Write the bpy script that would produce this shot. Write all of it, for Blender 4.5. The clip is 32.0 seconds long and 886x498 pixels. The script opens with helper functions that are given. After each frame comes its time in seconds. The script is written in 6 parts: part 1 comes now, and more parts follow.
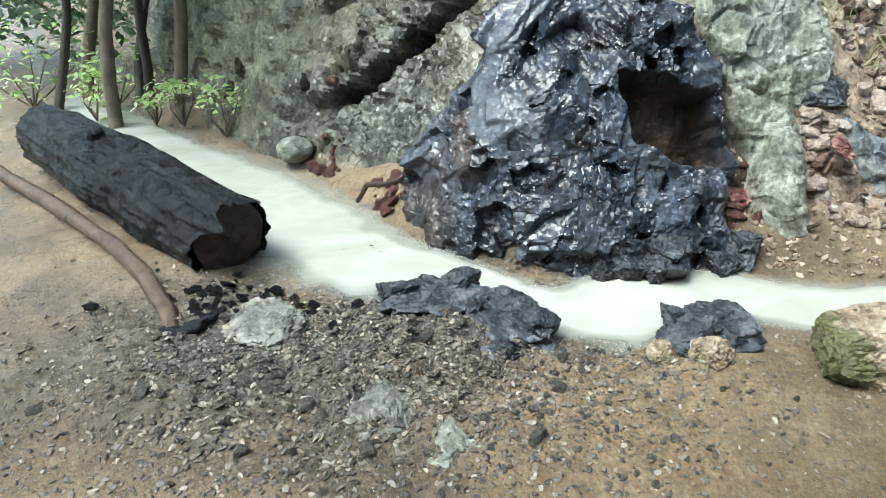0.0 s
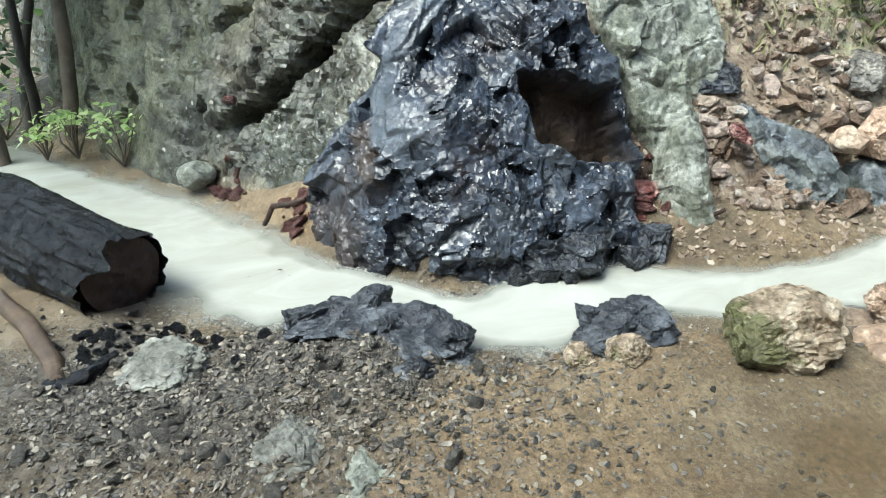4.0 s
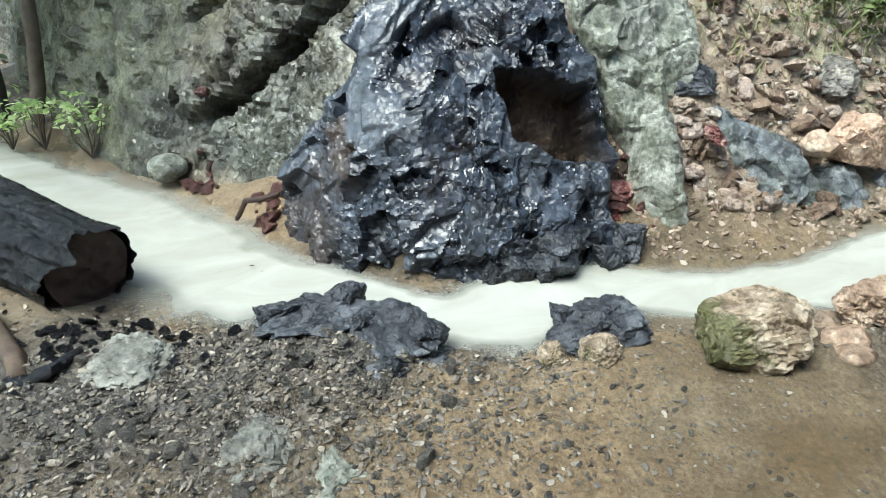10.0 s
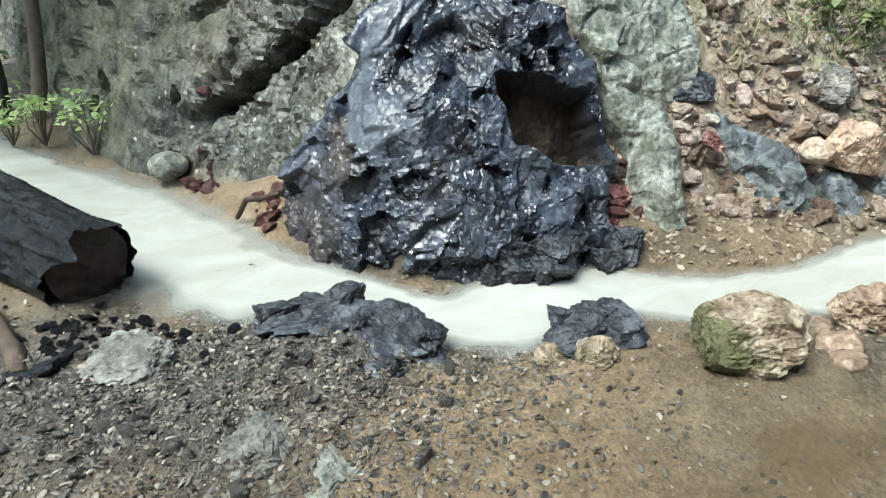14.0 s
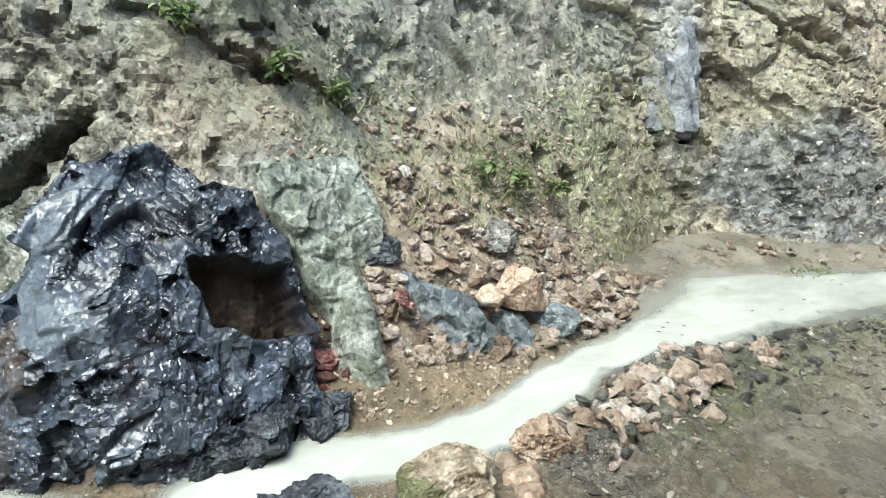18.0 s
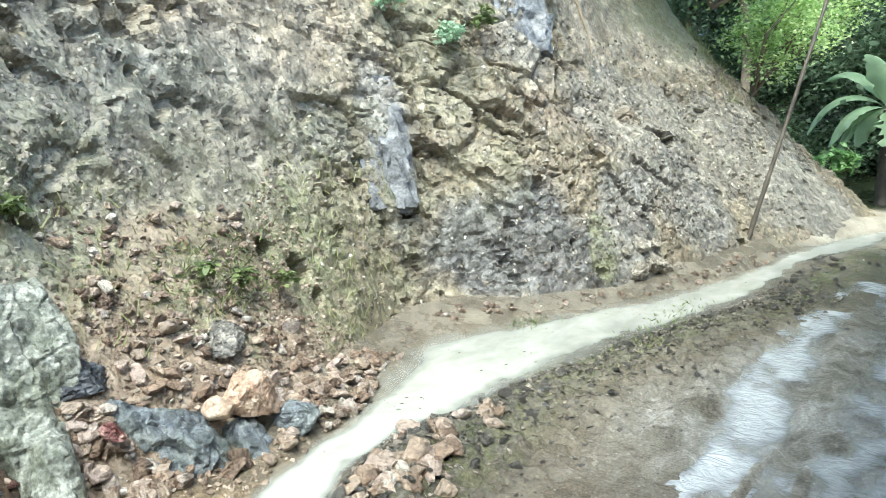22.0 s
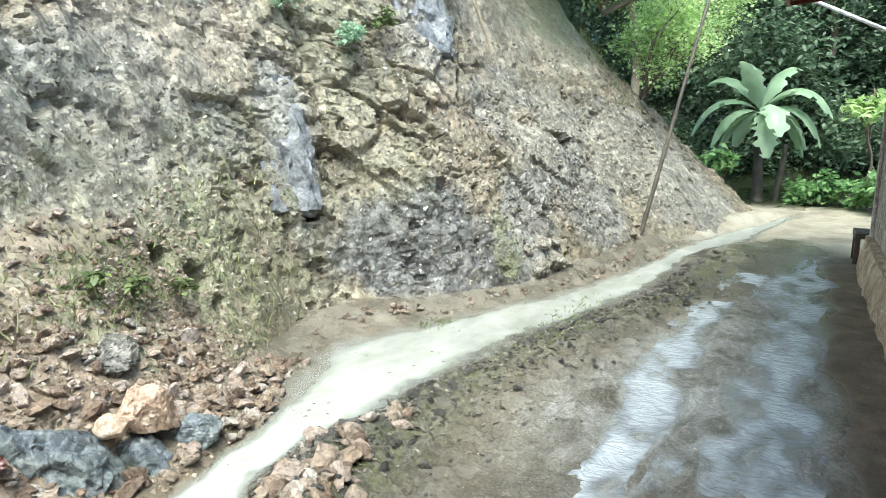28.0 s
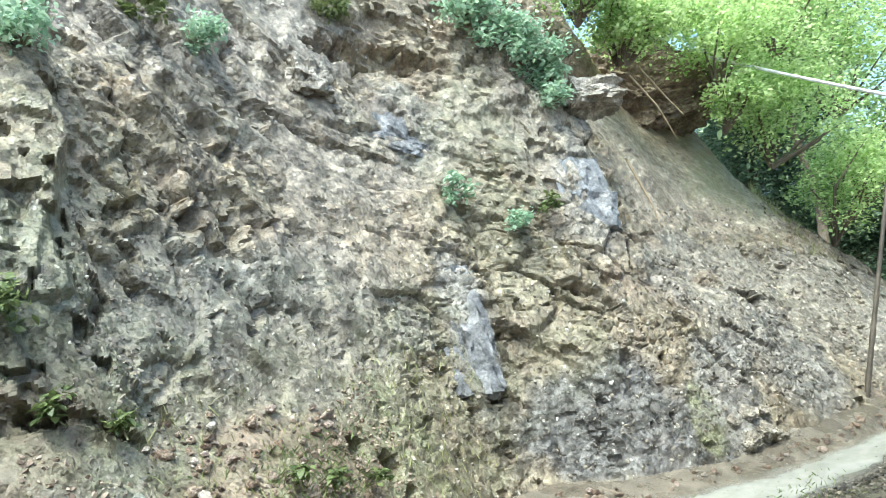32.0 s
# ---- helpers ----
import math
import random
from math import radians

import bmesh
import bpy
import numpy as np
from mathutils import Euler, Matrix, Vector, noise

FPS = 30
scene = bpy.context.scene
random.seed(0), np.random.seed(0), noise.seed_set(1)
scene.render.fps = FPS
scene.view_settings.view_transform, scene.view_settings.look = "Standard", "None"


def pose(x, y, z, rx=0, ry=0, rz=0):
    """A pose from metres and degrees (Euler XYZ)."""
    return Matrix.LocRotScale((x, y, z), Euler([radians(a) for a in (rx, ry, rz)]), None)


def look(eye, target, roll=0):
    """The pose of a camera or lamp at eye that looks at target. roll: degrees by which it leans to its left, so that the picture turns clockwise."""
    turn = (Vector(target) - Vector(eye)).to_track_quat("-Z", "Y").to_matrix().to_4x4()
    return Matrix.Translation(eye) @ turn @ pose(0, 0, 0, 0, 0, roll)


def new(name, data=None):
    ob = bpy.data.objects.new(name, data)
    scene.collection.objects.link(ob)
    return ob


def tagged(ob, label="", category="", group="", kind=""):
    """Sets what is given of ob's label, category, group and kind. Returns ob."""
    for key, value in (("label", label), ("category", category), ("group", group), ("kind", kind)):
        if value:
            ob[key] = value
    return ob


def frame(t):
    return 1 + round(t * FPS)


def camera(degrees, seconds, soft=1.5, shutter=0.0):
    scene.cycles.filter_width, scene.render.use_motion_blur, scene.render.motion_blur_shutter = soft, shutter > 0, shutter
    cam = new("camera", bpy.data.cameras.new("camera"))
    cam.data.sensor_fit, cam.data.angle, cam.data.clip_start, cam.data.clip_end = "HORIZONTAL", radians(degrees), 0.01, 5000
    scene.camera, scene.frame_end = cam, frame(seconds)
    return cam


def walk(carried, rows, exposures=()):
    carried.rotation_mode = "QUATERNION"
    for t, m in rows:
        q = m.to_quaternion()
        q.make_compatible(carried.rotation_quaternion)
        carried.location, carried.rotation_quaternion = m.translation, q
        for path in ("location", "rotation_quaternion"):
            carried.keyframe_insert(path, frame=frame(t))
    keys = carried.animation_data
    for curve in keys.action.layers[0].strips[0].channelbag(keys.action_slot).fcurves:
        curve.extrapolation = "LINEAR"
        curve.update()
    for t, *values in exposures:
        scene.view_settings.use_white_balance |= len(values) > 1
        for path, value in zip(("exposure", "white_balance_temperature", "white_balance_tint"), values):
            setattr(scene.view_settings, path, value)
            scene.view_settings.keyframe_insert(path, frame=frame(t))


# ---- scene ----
cam = camera(67.4, 32.0, soft=0.9)
PATH = [
    (0, (-0.046, -0.388, 1.354), (-1.801, -0.337, 0.396), -1.4),
    (0.5, (-0.104, -0.29, 1.32), (-1.857, -0.156, 0.368), -4.2),
    (1, (-0.106, -0.261, 1.332), (-1.884, -0.08, 0.435), -4.5),
    (1.5, (-0.104, -0.261, 1.334), (-1.894, -0.082, 0.459), -5.0),
    (2, (-0.113, -0.262, 1.338), (-1.895, -0.053, 0.453), -4.6),
    (2.5, (-0.109, -0.26, 1.335), (-1.898, -0.048, 0.466), -4.6),
    (3, (-0.115, -0.266, 1.335), (-1.892, -0.038, 0.447), -4.4),
    (3.5, (-0.125, -0.264, 1.327), (-1.883, -0.037, 0.402), -4.2),
    (5.5, (-0.126, -0.265, 1.317), (-1.871, -0.018, 0.37), -2.5),
    (6, (-0.125, -0.26, 1.318), (-1.872, 0.0, 0.379), -2.2),
    (6.5, (-0.128, -0.261, 1.318), (-1.876, 0.003, 0.383), -2.4),
    (7, (-0.133, -0.26, 1.32), (-1.876, 0.01, 0.376), -2.1),
    (7.5, (-0.134, -0.258, 1.318), (-1.873, 0.02, 0.371), -2.3),
    (8, (-0.134, -0.26, 1.313), (-1.877, 0.027, 0.376), -2.0),
    (8.5, (-0.136, -0.262, 1.314), (-1.874, 0.028, 0.367), -1.9),
    (9, (-0.136, -0.262, 1.314), (-1.876, 0.03, 0.371), -1.7),
    (9.5, (-0.139, -0.261, 1.313), (-1.874, 0.036, 0.363), -1.8),
    (10, (-0.141, -0.257, 1.317), (-1.874, 0.043, 0.365), -1.8),
    (10.5, (-0.138, -0.259, 1.31), (-1.877, 0.053, 0.372), -1.6),
    (11, (-0.139, -0.262, 1.306), (-1.874, 0.048, 0.36), -1.4),
    (11.5, (-0.141, -0.266, 1.308), (-1.873, 0.036, 0.355), -1.3),
    (12, (-0.14, -0.266, 1.308), (-1.876, 0.029, 0.359), -1.2),
    (12.5, (-0.139, -0.268, 1.314), (-1.875, 0.019, 0.365), -1.2),
    (13, (-0.141, -0.266, 1.309), (-1.878, 0.023, 0.362), -1.2),
    (13.5, (-0.142, -0.267, 1.307), (-1.877, 0.03, 0.358), -1.1),
    (15.5, (-0.042, -0.242, 1.433), (-1.75, 0.305, 0.548), 1.1),
    (16, (-0.067, -0.193, 1.443), (-1.73, 0.53, 0.599), 1.8),
    (16.5, (-0.093, -0.145, 1.456), (-1.739, 0.646, 0.639), 1.1),
    (17, (-0.062, -0.143, 1.486), (-1.708, 0.694, 0.717), -0.3),
    (17.5, (-0.058, -0.119, 1.513), (-1.656, 0.854, 0.807), 1.3),
    (18, (-0.041, -0.108, 1.539), (-1.636, 0.94, 0.942), 1.2),
    (18.5, (-0.044, -0.077, 1.577), (-1.637, 0.998, 1.022), -0.4),
    (19, (-0.029, -0.032, 1.608), (-1.546, 1.156, 1.071), -0.8),
    (19.5, (0.007, -0.001, 1.622), (-1.448, 1.286, 1.149), -0.5),
    (20, (0.028, 0.023, 1.638), (-1.375, 1.374, 1.184), -1.1),
    (20.5, (0.031, 0.047, 1.646), (-1.314, 1.455, 1.189), -1.3),
    (21, (0.052, 0.062, 1.657), (-1.229, 1.525, 1.19), -1.2),
    (21.5, (0.07, 0.068, 1.642), (-1.164, 1.589, 1.239), -0.8),
    (22, (0.085, 0.088, 1.669), (-1.071, 1.669, 1.269), -1.0),
    (22.5, (0.091, 0.094, 1.662), (-1.006, 1.72, 1.274), -0.8),
    (23, (0.102, 0.1, 1.68), (-0.939, 1.764, 1.294), -0.8),
    (23.5, (0.104, 0.112, 1.689), (-0.856, 1.822, 1.295), -1.0),
    (24, (0.104, 0.109, 1.688), (-0.815, 1.844, 1.306), -0.6),
    (24.5, (0.117, 0.098, 1.707), (-0.77, 1.852, 1.335), -0.3),
    (25, (0.108, 0.103, 1.693), (-0.696, 1.898, 1.332), -0.4),
    (25.5, (0.105, 0.101, 1.686), (-0.701, 1.892, 1.307), -0.4),
    (27.5, (0.098, 0.087, 1.693), (-0.78, 1.838, 1.286), -0.8),
    (28, (0.1, 0.088, 1.688), (-0.82, 1.817, 1.282), -0.6),
    (28.5, (0.103, 0.085, 1.691), (-0.843, 1.801, 1.292), -0.8),
    (29, (0.104, 0.081, 1.69), (-0.871, 1.78, 1.284), -1.0),
    (29.5, (0.102, 0.064, 1.683), (-0.985, 1.707, 1.337), -0.9),
    (30, (0.106, 0.041, 1.684), (-1.078, 1.643, 1.499), -3.4),
    (30.5, (0.087, 0.07, 1.684), (-1.179, 1.618, 1.657), -5.6),
    (31, (0.085, 0.055, 1.683), (-1.205, 1.58, 1.776), -6.5),
    (31.5, (0.079, 0.045, 1.684), (-1.231, 1.548, 1.838), -7.5),
    (32, (0.074, 0.034, 1.684), (-1.254, 1.521, 1.843), -6.5),
]
walk(cam, [(t, look(eye, target, roll)) for t, eye, target, roll in PATH], [(0.0, 1.76, 5900, -4), (0.8, 1.66, 5900, -4), (14.0, 1.66, 5900, -4), (17.0, 1.72, 5900, -4), (21.0, 1.95, 5900, -4), (32.0, 1.95, 5900, -4)])

# ---- world, sun, exposure ----
world = bpy.data.worlds.new("sky")
scene.world = world
world.use_nodes = True
wn, wl = world.node_tree.nodes, world.node_tree.links
sky = wn.new("ShaderNodeTexSky")
sky.sky_type, sky.sun_disc = "NISHITA", False
sky.sun_elevation, sky.sun_rotation = radians(66), radians(160)
sky.air_density, sky.dust_density = 1.0, 4.0
wl.new(sky.outputs[0], wn["Background"].inputs[0])
wn["Background"].inputs[1].default_value = 0.138
sun = new("sun", bpy.data.lights.new("sun", "SUN"))
sun.data.energy, sun.data.angle, sun.data.color = 1.25, radians(30), (1.0, 0.98, 0.95)
sun.matrix_world = look((-0.5, -2.4, 12), (-2.5, 3, 0))

# ---- numeric noise ----


def rnd(ix, iy, iz, k=0):
    h = (ix.astype(np.int64) * 374761393 + iy.astype(np.int64) * 668265263 + iz.astype(np.int64) * 2147483647 + k * 974634777) & 0xFFFFFFFF
    h = ((h ^ (h >> 13)) * 1274126177) & 0xFFFFFFFF
    h = ((h ^ (h >> 16)) * 2246822519) & 0xFFFFFFFF
    return ((h ^ (h >> 15)) & 0xFFFFFF) / float(0x1000000)


def vnoise(p, k=0):
    """Smooth noise in -1..1 at the points p (n x 3)."""
    i = np.floor(p).astype(np.int64)
    f = p - i
    f = f * f * (3 - 2 * f)
    out = np.zeros(len(p))
    for a in (0, 1):
        for b in (0, 1):
            for c in (0, 1):
                w = (f[:, 0] if a else 1 - f[:, 0]) * (f[:, 1] if b else 1 - f[:, 1]) * (f[:, 2] if c else 1 - f[:, 2])
                out += w * rnd(i[:, 0] + a, i[:, 1] + b, i[:, 2] + c, k)
    return out * 2 - 1


def fbm(p, octaves=4, k=0):
    out, amp = np.zeros(len(p)), 0.5
    for o in range(octaves):
        out += amp * vnoise(p * 2 ** o + 17.3 * o, k + o)
        amp *= 0.5
    return out


def cells(p, k=0):
    """The two nearest cells: their distances, the ways from their centres and their indices."""
    i = np.floor(p).astype(np.int64)
    n = len(p)
    dist, way, idx = np.full((2, n), 9.0), np.zeros((2, n, 3)), np.zeros((2, n, 3), np.int64)
    for a in (-1, 0, 1):
        for b in (-1, 0, 1):
            for c in (-1, 0, 1):
                j = i + (a, b, c)
                d = p - j - np.stack([rnd(j[:, 0], j[:, 1], j[:, 2], k + m) for m in range(3)], 1) * 0.9
                r = (d * d).sum(1)
                first = r < dist[0]
                second = ~first & (r < dist[1])
                dist[1, first], way[1, first], idx[1, first] = dist[0, first], way[0, first], idx[0, first]
                dist[0, first], way[0, first], idx[0, first] = r[first], d[first], j[first]
                dist[1, second], way[1, second], idx[1, second] = r[second], d[second], j[second]
    return np.sqrt(dist), way, idx


def facets(p, k=0, tilt=1.0, crack=0.25, bevel=0.3):
    """Broken-rock relief: every cell a tilted flat face, with bevelled edges and a crack round it; and a random number of its cell."""
    dist, way, idx = cells(p, k)
    own = [[rnd(idx[s, :, 0], idx[s, :, 1], idx[s, :, 2], k + 11 + m) for m in range(5)] for s in (0, 1)]
    face = [(o[0] - 0.5) + tilt * sum(way[s, :, m] * (o[1 + m] - 0.5) * 2 for m in range(3)) for s, o in enumerate(own)]
    gap = dist[1] - dist[0]
    w = np.clip(gap / bevel, 0, 1)
    w = 0.5 + 0.5 * w * (2 - w)
    return w * face[0] + (1 - w) * face[1] - crack * np.clip(1 - gap / 0.12, 0, 1), own[0][4]


def planes(p, out, scaled, k=0, tilt=0.3, bevel=0.15, most=0.1, rise=0.0):
    """Moves a surface's points onto one flat plane a cell, as rock breaks; with a random number of the cell and the nearness of its edge."""
    dist, way, idx = cells(scaled, k)
    key = [(i[:, 0] * 4001 + i[:, 1]) * 4001 + i[:, 2] for i in idx]
    ids, inv = np.unique(key[0], return_inverse=True)
    inv = inv.reshape(-1)
    n = np.maximum(np.bincount(inv), 1)[:, None]
    mid = np.stack([np.bincount(inv, p[:, m]) for m in range(3)], 1) / n
    nor = np.stack([np.bincount(inv, out[:, m]) for m in range(3)], 1) / n
    ran = np.random.RandomState(k)
    nor += tilt * ran.uniform(-1, 1, nor.shape) + (0, 0, rise)
    nor /= np.linalg.norm(nor, axis=1)[:, None] + 1e-9
    own = ran.uniform(0, 1, len(ids))
    other = np.clip(np.searchsorted(ids, key[1]), 0, len(ids) - 1)
    other = np.where(ids[other] == key[1], other, inv)
    flat = [p - out * np.clip(((p - mid[s]) * nor[s]).sum(1) / np.maximum((out * nor[s]).sum(1), 0.5), -most, most)[:, None] for s in (inv, other)]
    w = np.clip((dist[1] - dist[0]) / bevel, 0, 1)
    w = (0.5 + 0.5 * w * (2 - w))[:, None]
    return w * flat[0] + (1 - w) * flat[1], own[inv], dist[1] - dist[0]


def smooth(a, b, x):
    t = np.clip((x - a) / (b - a), 0, 1)
    return t * t * (3 - 2 * t)


# ---- mesh helpers ----


def mesh_from(name, verts, quads, smooth_shade=True):
    """A mesh from arrays of corners and of faces with the same number of corners."""
    verts, quads = np.asarray(verts, float), np.asarray(quads, int)
    me = bpy.data.meshes.new(name)
    n = quads.shape[1]
    me.vertices.add(len(verts))
    me.vertices.foreach_set("co", verts.ravel())
    me.loops.add(quads.size)
    me.loops.foreach_set("vertex_index", quads.ravel())
    me.polygons.add(len(quads))
    me.polygons.foreach_set("loop_start", np.arange(len(quads)) * n)
    me.update(calc_edges=True)
    me.polygons.foreach_set("use_smooth", np.full(len(quads), smooth_shade))
    me.validate()
    return me


def grid_quads(nu, nv, wrap=False):
    u = np.arange(nu if wrap else nu - 1)
    v = np.arange(nv - 1)
    a = (u[:, None] * nv + v[None, :]).ravel()
    b = (((u + 1) % nu)[:, None] * nv + v[None, :]).ravel()
    return np.stack([a, b, b + 1, a + 1], 1)


def mask(me, name, values):
    me.attributes.new(name, "FLOAT", "POINT").data.foreach_set("value", np.asarray(values, float))


def put(name, me, material, parent=None, label=""):
    ob = new(name, me)
    if material:
        me.materials.append(material)
    if parent:
        ob.parent = parent
    if label:
        ob["label"] = label
    return ob


def part(name, bm, material, parent, label=""):
    me = bpy.data.meshes.new(name)
    bm.to_mesh(me)
    bm.free()
    return put(name, me, material, parent, label)


def box(bm, x0, y0, z0, x1, y1, z1):
    m = Matrix.Translation(((x0 + x1) / 2, (y0 + y1) / 2, (z0 + z1) / 2)) @ Matrix.Diagonal((x1 - x0, y1 - y0, z1 - z0, 1))
    return bmesh.ops.create_cube(bm, size=1, matrix=m)["verts"]


def tube(points, radii, sides=10, rough=0.0, k=0, caps=True):
    """Corners and faces (triangles and quads as quads) of a tapered pipe along the points."""
    pts = [Vector(p) for p in points]
    rings = []
    for i, p in enumerate(pts):
        d = (pts[min(i + 1, len(pts) - 1)] - pts[max(i - 1, 0)]).normalized()
        a = d.cross(Vector((0.3, 0.2, 1)) if abs(d.z) < 0.9 else Vector((1, 0.2, 0))).normalized()
        b = d.cross(a)
        for s in range(sides):
            t = 2 * math.pi * s / sides
            r = radii[i] * (1 + rough * noise.noise(Vector((math.cos(t) * 2, math.sin(t) * 2, i * 0.35 + k))))
            rings.append(p + a * math.cos(t) * r + b * math.sin(t) * r)
    n = len(pts)
    faces = [(i * sides + s, i * sides + (s + 1) % sides, (i + 1) * sides + (s + 1) % sides, (i + 1) * sides + s) for i in range(n - 1) for s in range(sides)]
    if caps:
        for i, p in ((0, pts[0]), (n - 1, pts[-1])):
            rings.append(p)
            c = len(rings) - 1
            faces += [(c, i * sides + s, i * sides + (s + 1) % sides, c) for s in range(sides)]
    return rings, faces


def tube_mesh(name, *args, **kw):
    verts, faces = tube(*args, **kw)
    me = bpy.data.meshes.new(name)
    me.from_pydata([tuple(v) for v in verts], [], [tuple(dict.fromkeys(f)) for f in faces])
    me.polygons.foreach_set("use_smooth", [True] * len(me.polygons))
    return me


# ---- materials ----


class Nodes:
    """A short way to write node materials."""

    def __init__(self, name):
        self.mat = bpy.data.materials.new(name)
        self.mat.use_nodes = True
        self.t = self.mat.node_tree
        self.bsdf = self.t.nodes["Principled BSDF"]
        self.coord = self.t.nodes.new("ShaderNodeTexCoord").outputs["Object"]

    def link(self, a, b):
        self.t.links.new(a, b)

    def noise(self, scale, detail=6.0, rough=0.6, coord=None, distort=0.0):
        n = self.t.nodes.new("ShaderNodeTexNoise")
        n.inputs["Scale"].default_value, n.inputs["Detail"].default_value = scale, detail
        n.inputs["Roughness"].default_value, n.inputs["Distortion"].default_value = rough, distort
        self.link(coord or self.coord, n.inputs["Vector"])
        return n.outputs["Fac"]

    def cell(self, scale, feature="F1", out="Distance", coord=None):
        n = self.t.nodes.new("ShaderNodeTexVoronoi")
        n.feature = feature
        n.inputs["Scale"].default_value = scale
        self.link(coord or self.coord, n.inputs["Vector"])
        return n.outputs[out]

    def vector(self, op, a, b):
        n = self.t.nodes.new("ShaderNodeVectorMath")
        n.operation = op
        for sock, v in zip(n.inputs, (a, b)):
            if isinstance(v, tuple):
                sock.default_value = v
            else:
                self.link(v, sock)
        return n.outputs["Value" if op == "DOT_PRODUCT" else "Vector"]

    def warp(self, scale, amount):
        """Coordinates bent by noise, for irregular chips."""
        n = self.t.nodes.new("ShaderNodeTexNoise")
        n.inputs["Scale"].default_value, n.inputs["Detail"].default_value = scale, 3.0
        self.link(self.coord, n.inputs["Vector"])
        s = self.vector("SUBTRACT", n.outputs["Color"], (0.5, 0.5, 0.5))
        return self.vector("ADD", self.coord, self.vector("MULTIPLY", s, (amount, amount, amount)))

    def chips(self, scale, coord):
        """Relief of flat chips, each tilted its own way."""
        n = self.t.nodes.new("ShaderNodeTexVoronoi")
        n.inputs["Scale"].default_value = scale
        self.link(coord, n.inputs["Vector"])
        way = self.vector("SUBTRACT", coord, n.outputs["Position"])
        lean = self.vector("SUBTRACT", n.outputs["Color"], (0.5, 0.5, 0.5))
        return self.math("MULTIPLY", self.vector("DOT_PRODUCT", way, lean), scale)

    def stretch(self, sx, sy, sz, rot=(0, 0, 0)):
        n = self.t.nodes.new("ShaderNodeMapping")
        n.inputs["Scale"].default_value, n.inputs["Rotation"].default_value = (sx, sy, sz), rot
        self.link(self.coord, n.inputs["Vector"])
        return n.outputs[0]

    def ramp(self, value, stops):
        n = self.t.nodes.new("ShaderNodeValToRGB")
        e = n.color_ramp.elements
        while len(e) < len(stops):
            e.new(0.5)
        for el, (p, c) in zip(e, stops):
            el.position = p
            el.color = (*c, 1) if not isinstance(c, (int, float)) else (c, c, c, 1)
        self.link(value, n.inputs[0])
        return n.outputs[0]

    def mix(self, fac, a, b, blend="MIX"):
        n = self.t.nodes.new("ShaderNodeMix")
        n.data_type, n.blend_type = "RGBA", blend
        for sock, v in ((n.inputs[0], fac), (n.inputs[6], a), (n.inputs[7], b)):
            if isinstance(v, (int, float)):
                sock.default_value = v if sock.type == "VALUE" else (v, v, v, 1)
            elif isinstance(v, tuple):
                sock.default_value = (*v, 1)
            else:
                self.link(v, sock)
        return n.outputs[2]

    def math(self, op, a, b=0.0, clamp=False):
        n = self.t.nodes.new("ShaderNodeMath")
        n.operation, n.use_clamp = op, clamp
        for sock, v in zip(n.inputs, (a, b)):
            if isinstance(v, (int, float)):
                sock.default_value = v
            else:
                self.link(v, sock)
        return n.outputs[0]

    def attr(self, name):
        n = self.t.nodes.new("ShaderNodeAttribute")
        n.attribute_name = name
        return n.outputs["Fac"]

    def up(self):
        g = self.t.nodes.new("ShaderNodeNewGeometry")
        s = self.t.nodes.new("ShaderNodeSeparateXYZ")
        self.link(g.outputs["Normal"], s.inputs[0])
        return s.outputs[2]

    def each(self):
        return self.t.nodes.new("ShaderNodeObjectInfo").outputs["Random"]

    def island(self):
        return self.t.nodes.new("ShaderNodeNewGeometry").outputs["Random Per Island"]

    def bump(self, height, strength=0.5, distance=0.02):
        n = self.t.nodes.new("ShaderNodeBump")
        n.inputs["Strength"].default_value, n.inputs["Distance"].default_value = strength, distance
        self.link(height, n.inputs["Height"])
        before = self.bsdf.inputs["Normal"]
        if before.is_linked:
            self.link(before.links[0].from_socket, n.inputs["Normal"])
        self.link(n.outputs[0], before)

    def done(self, colour, rough, spec=0.5):
        for sock, v in ((self.bsdf.inputs["Base Color"], colour), (self.bsdf.inputs["Roughness"], rough)):
            if isinstance(v, tuple):
                sock.default_value = (*v, 1)
            elif isinstance(v, (int, float)):
                sock.default_value = v
            else:
                self.link(v, sock)
        self.bsdf.inputs["Specular IOR Level"].default_value = spec
        return self.mat


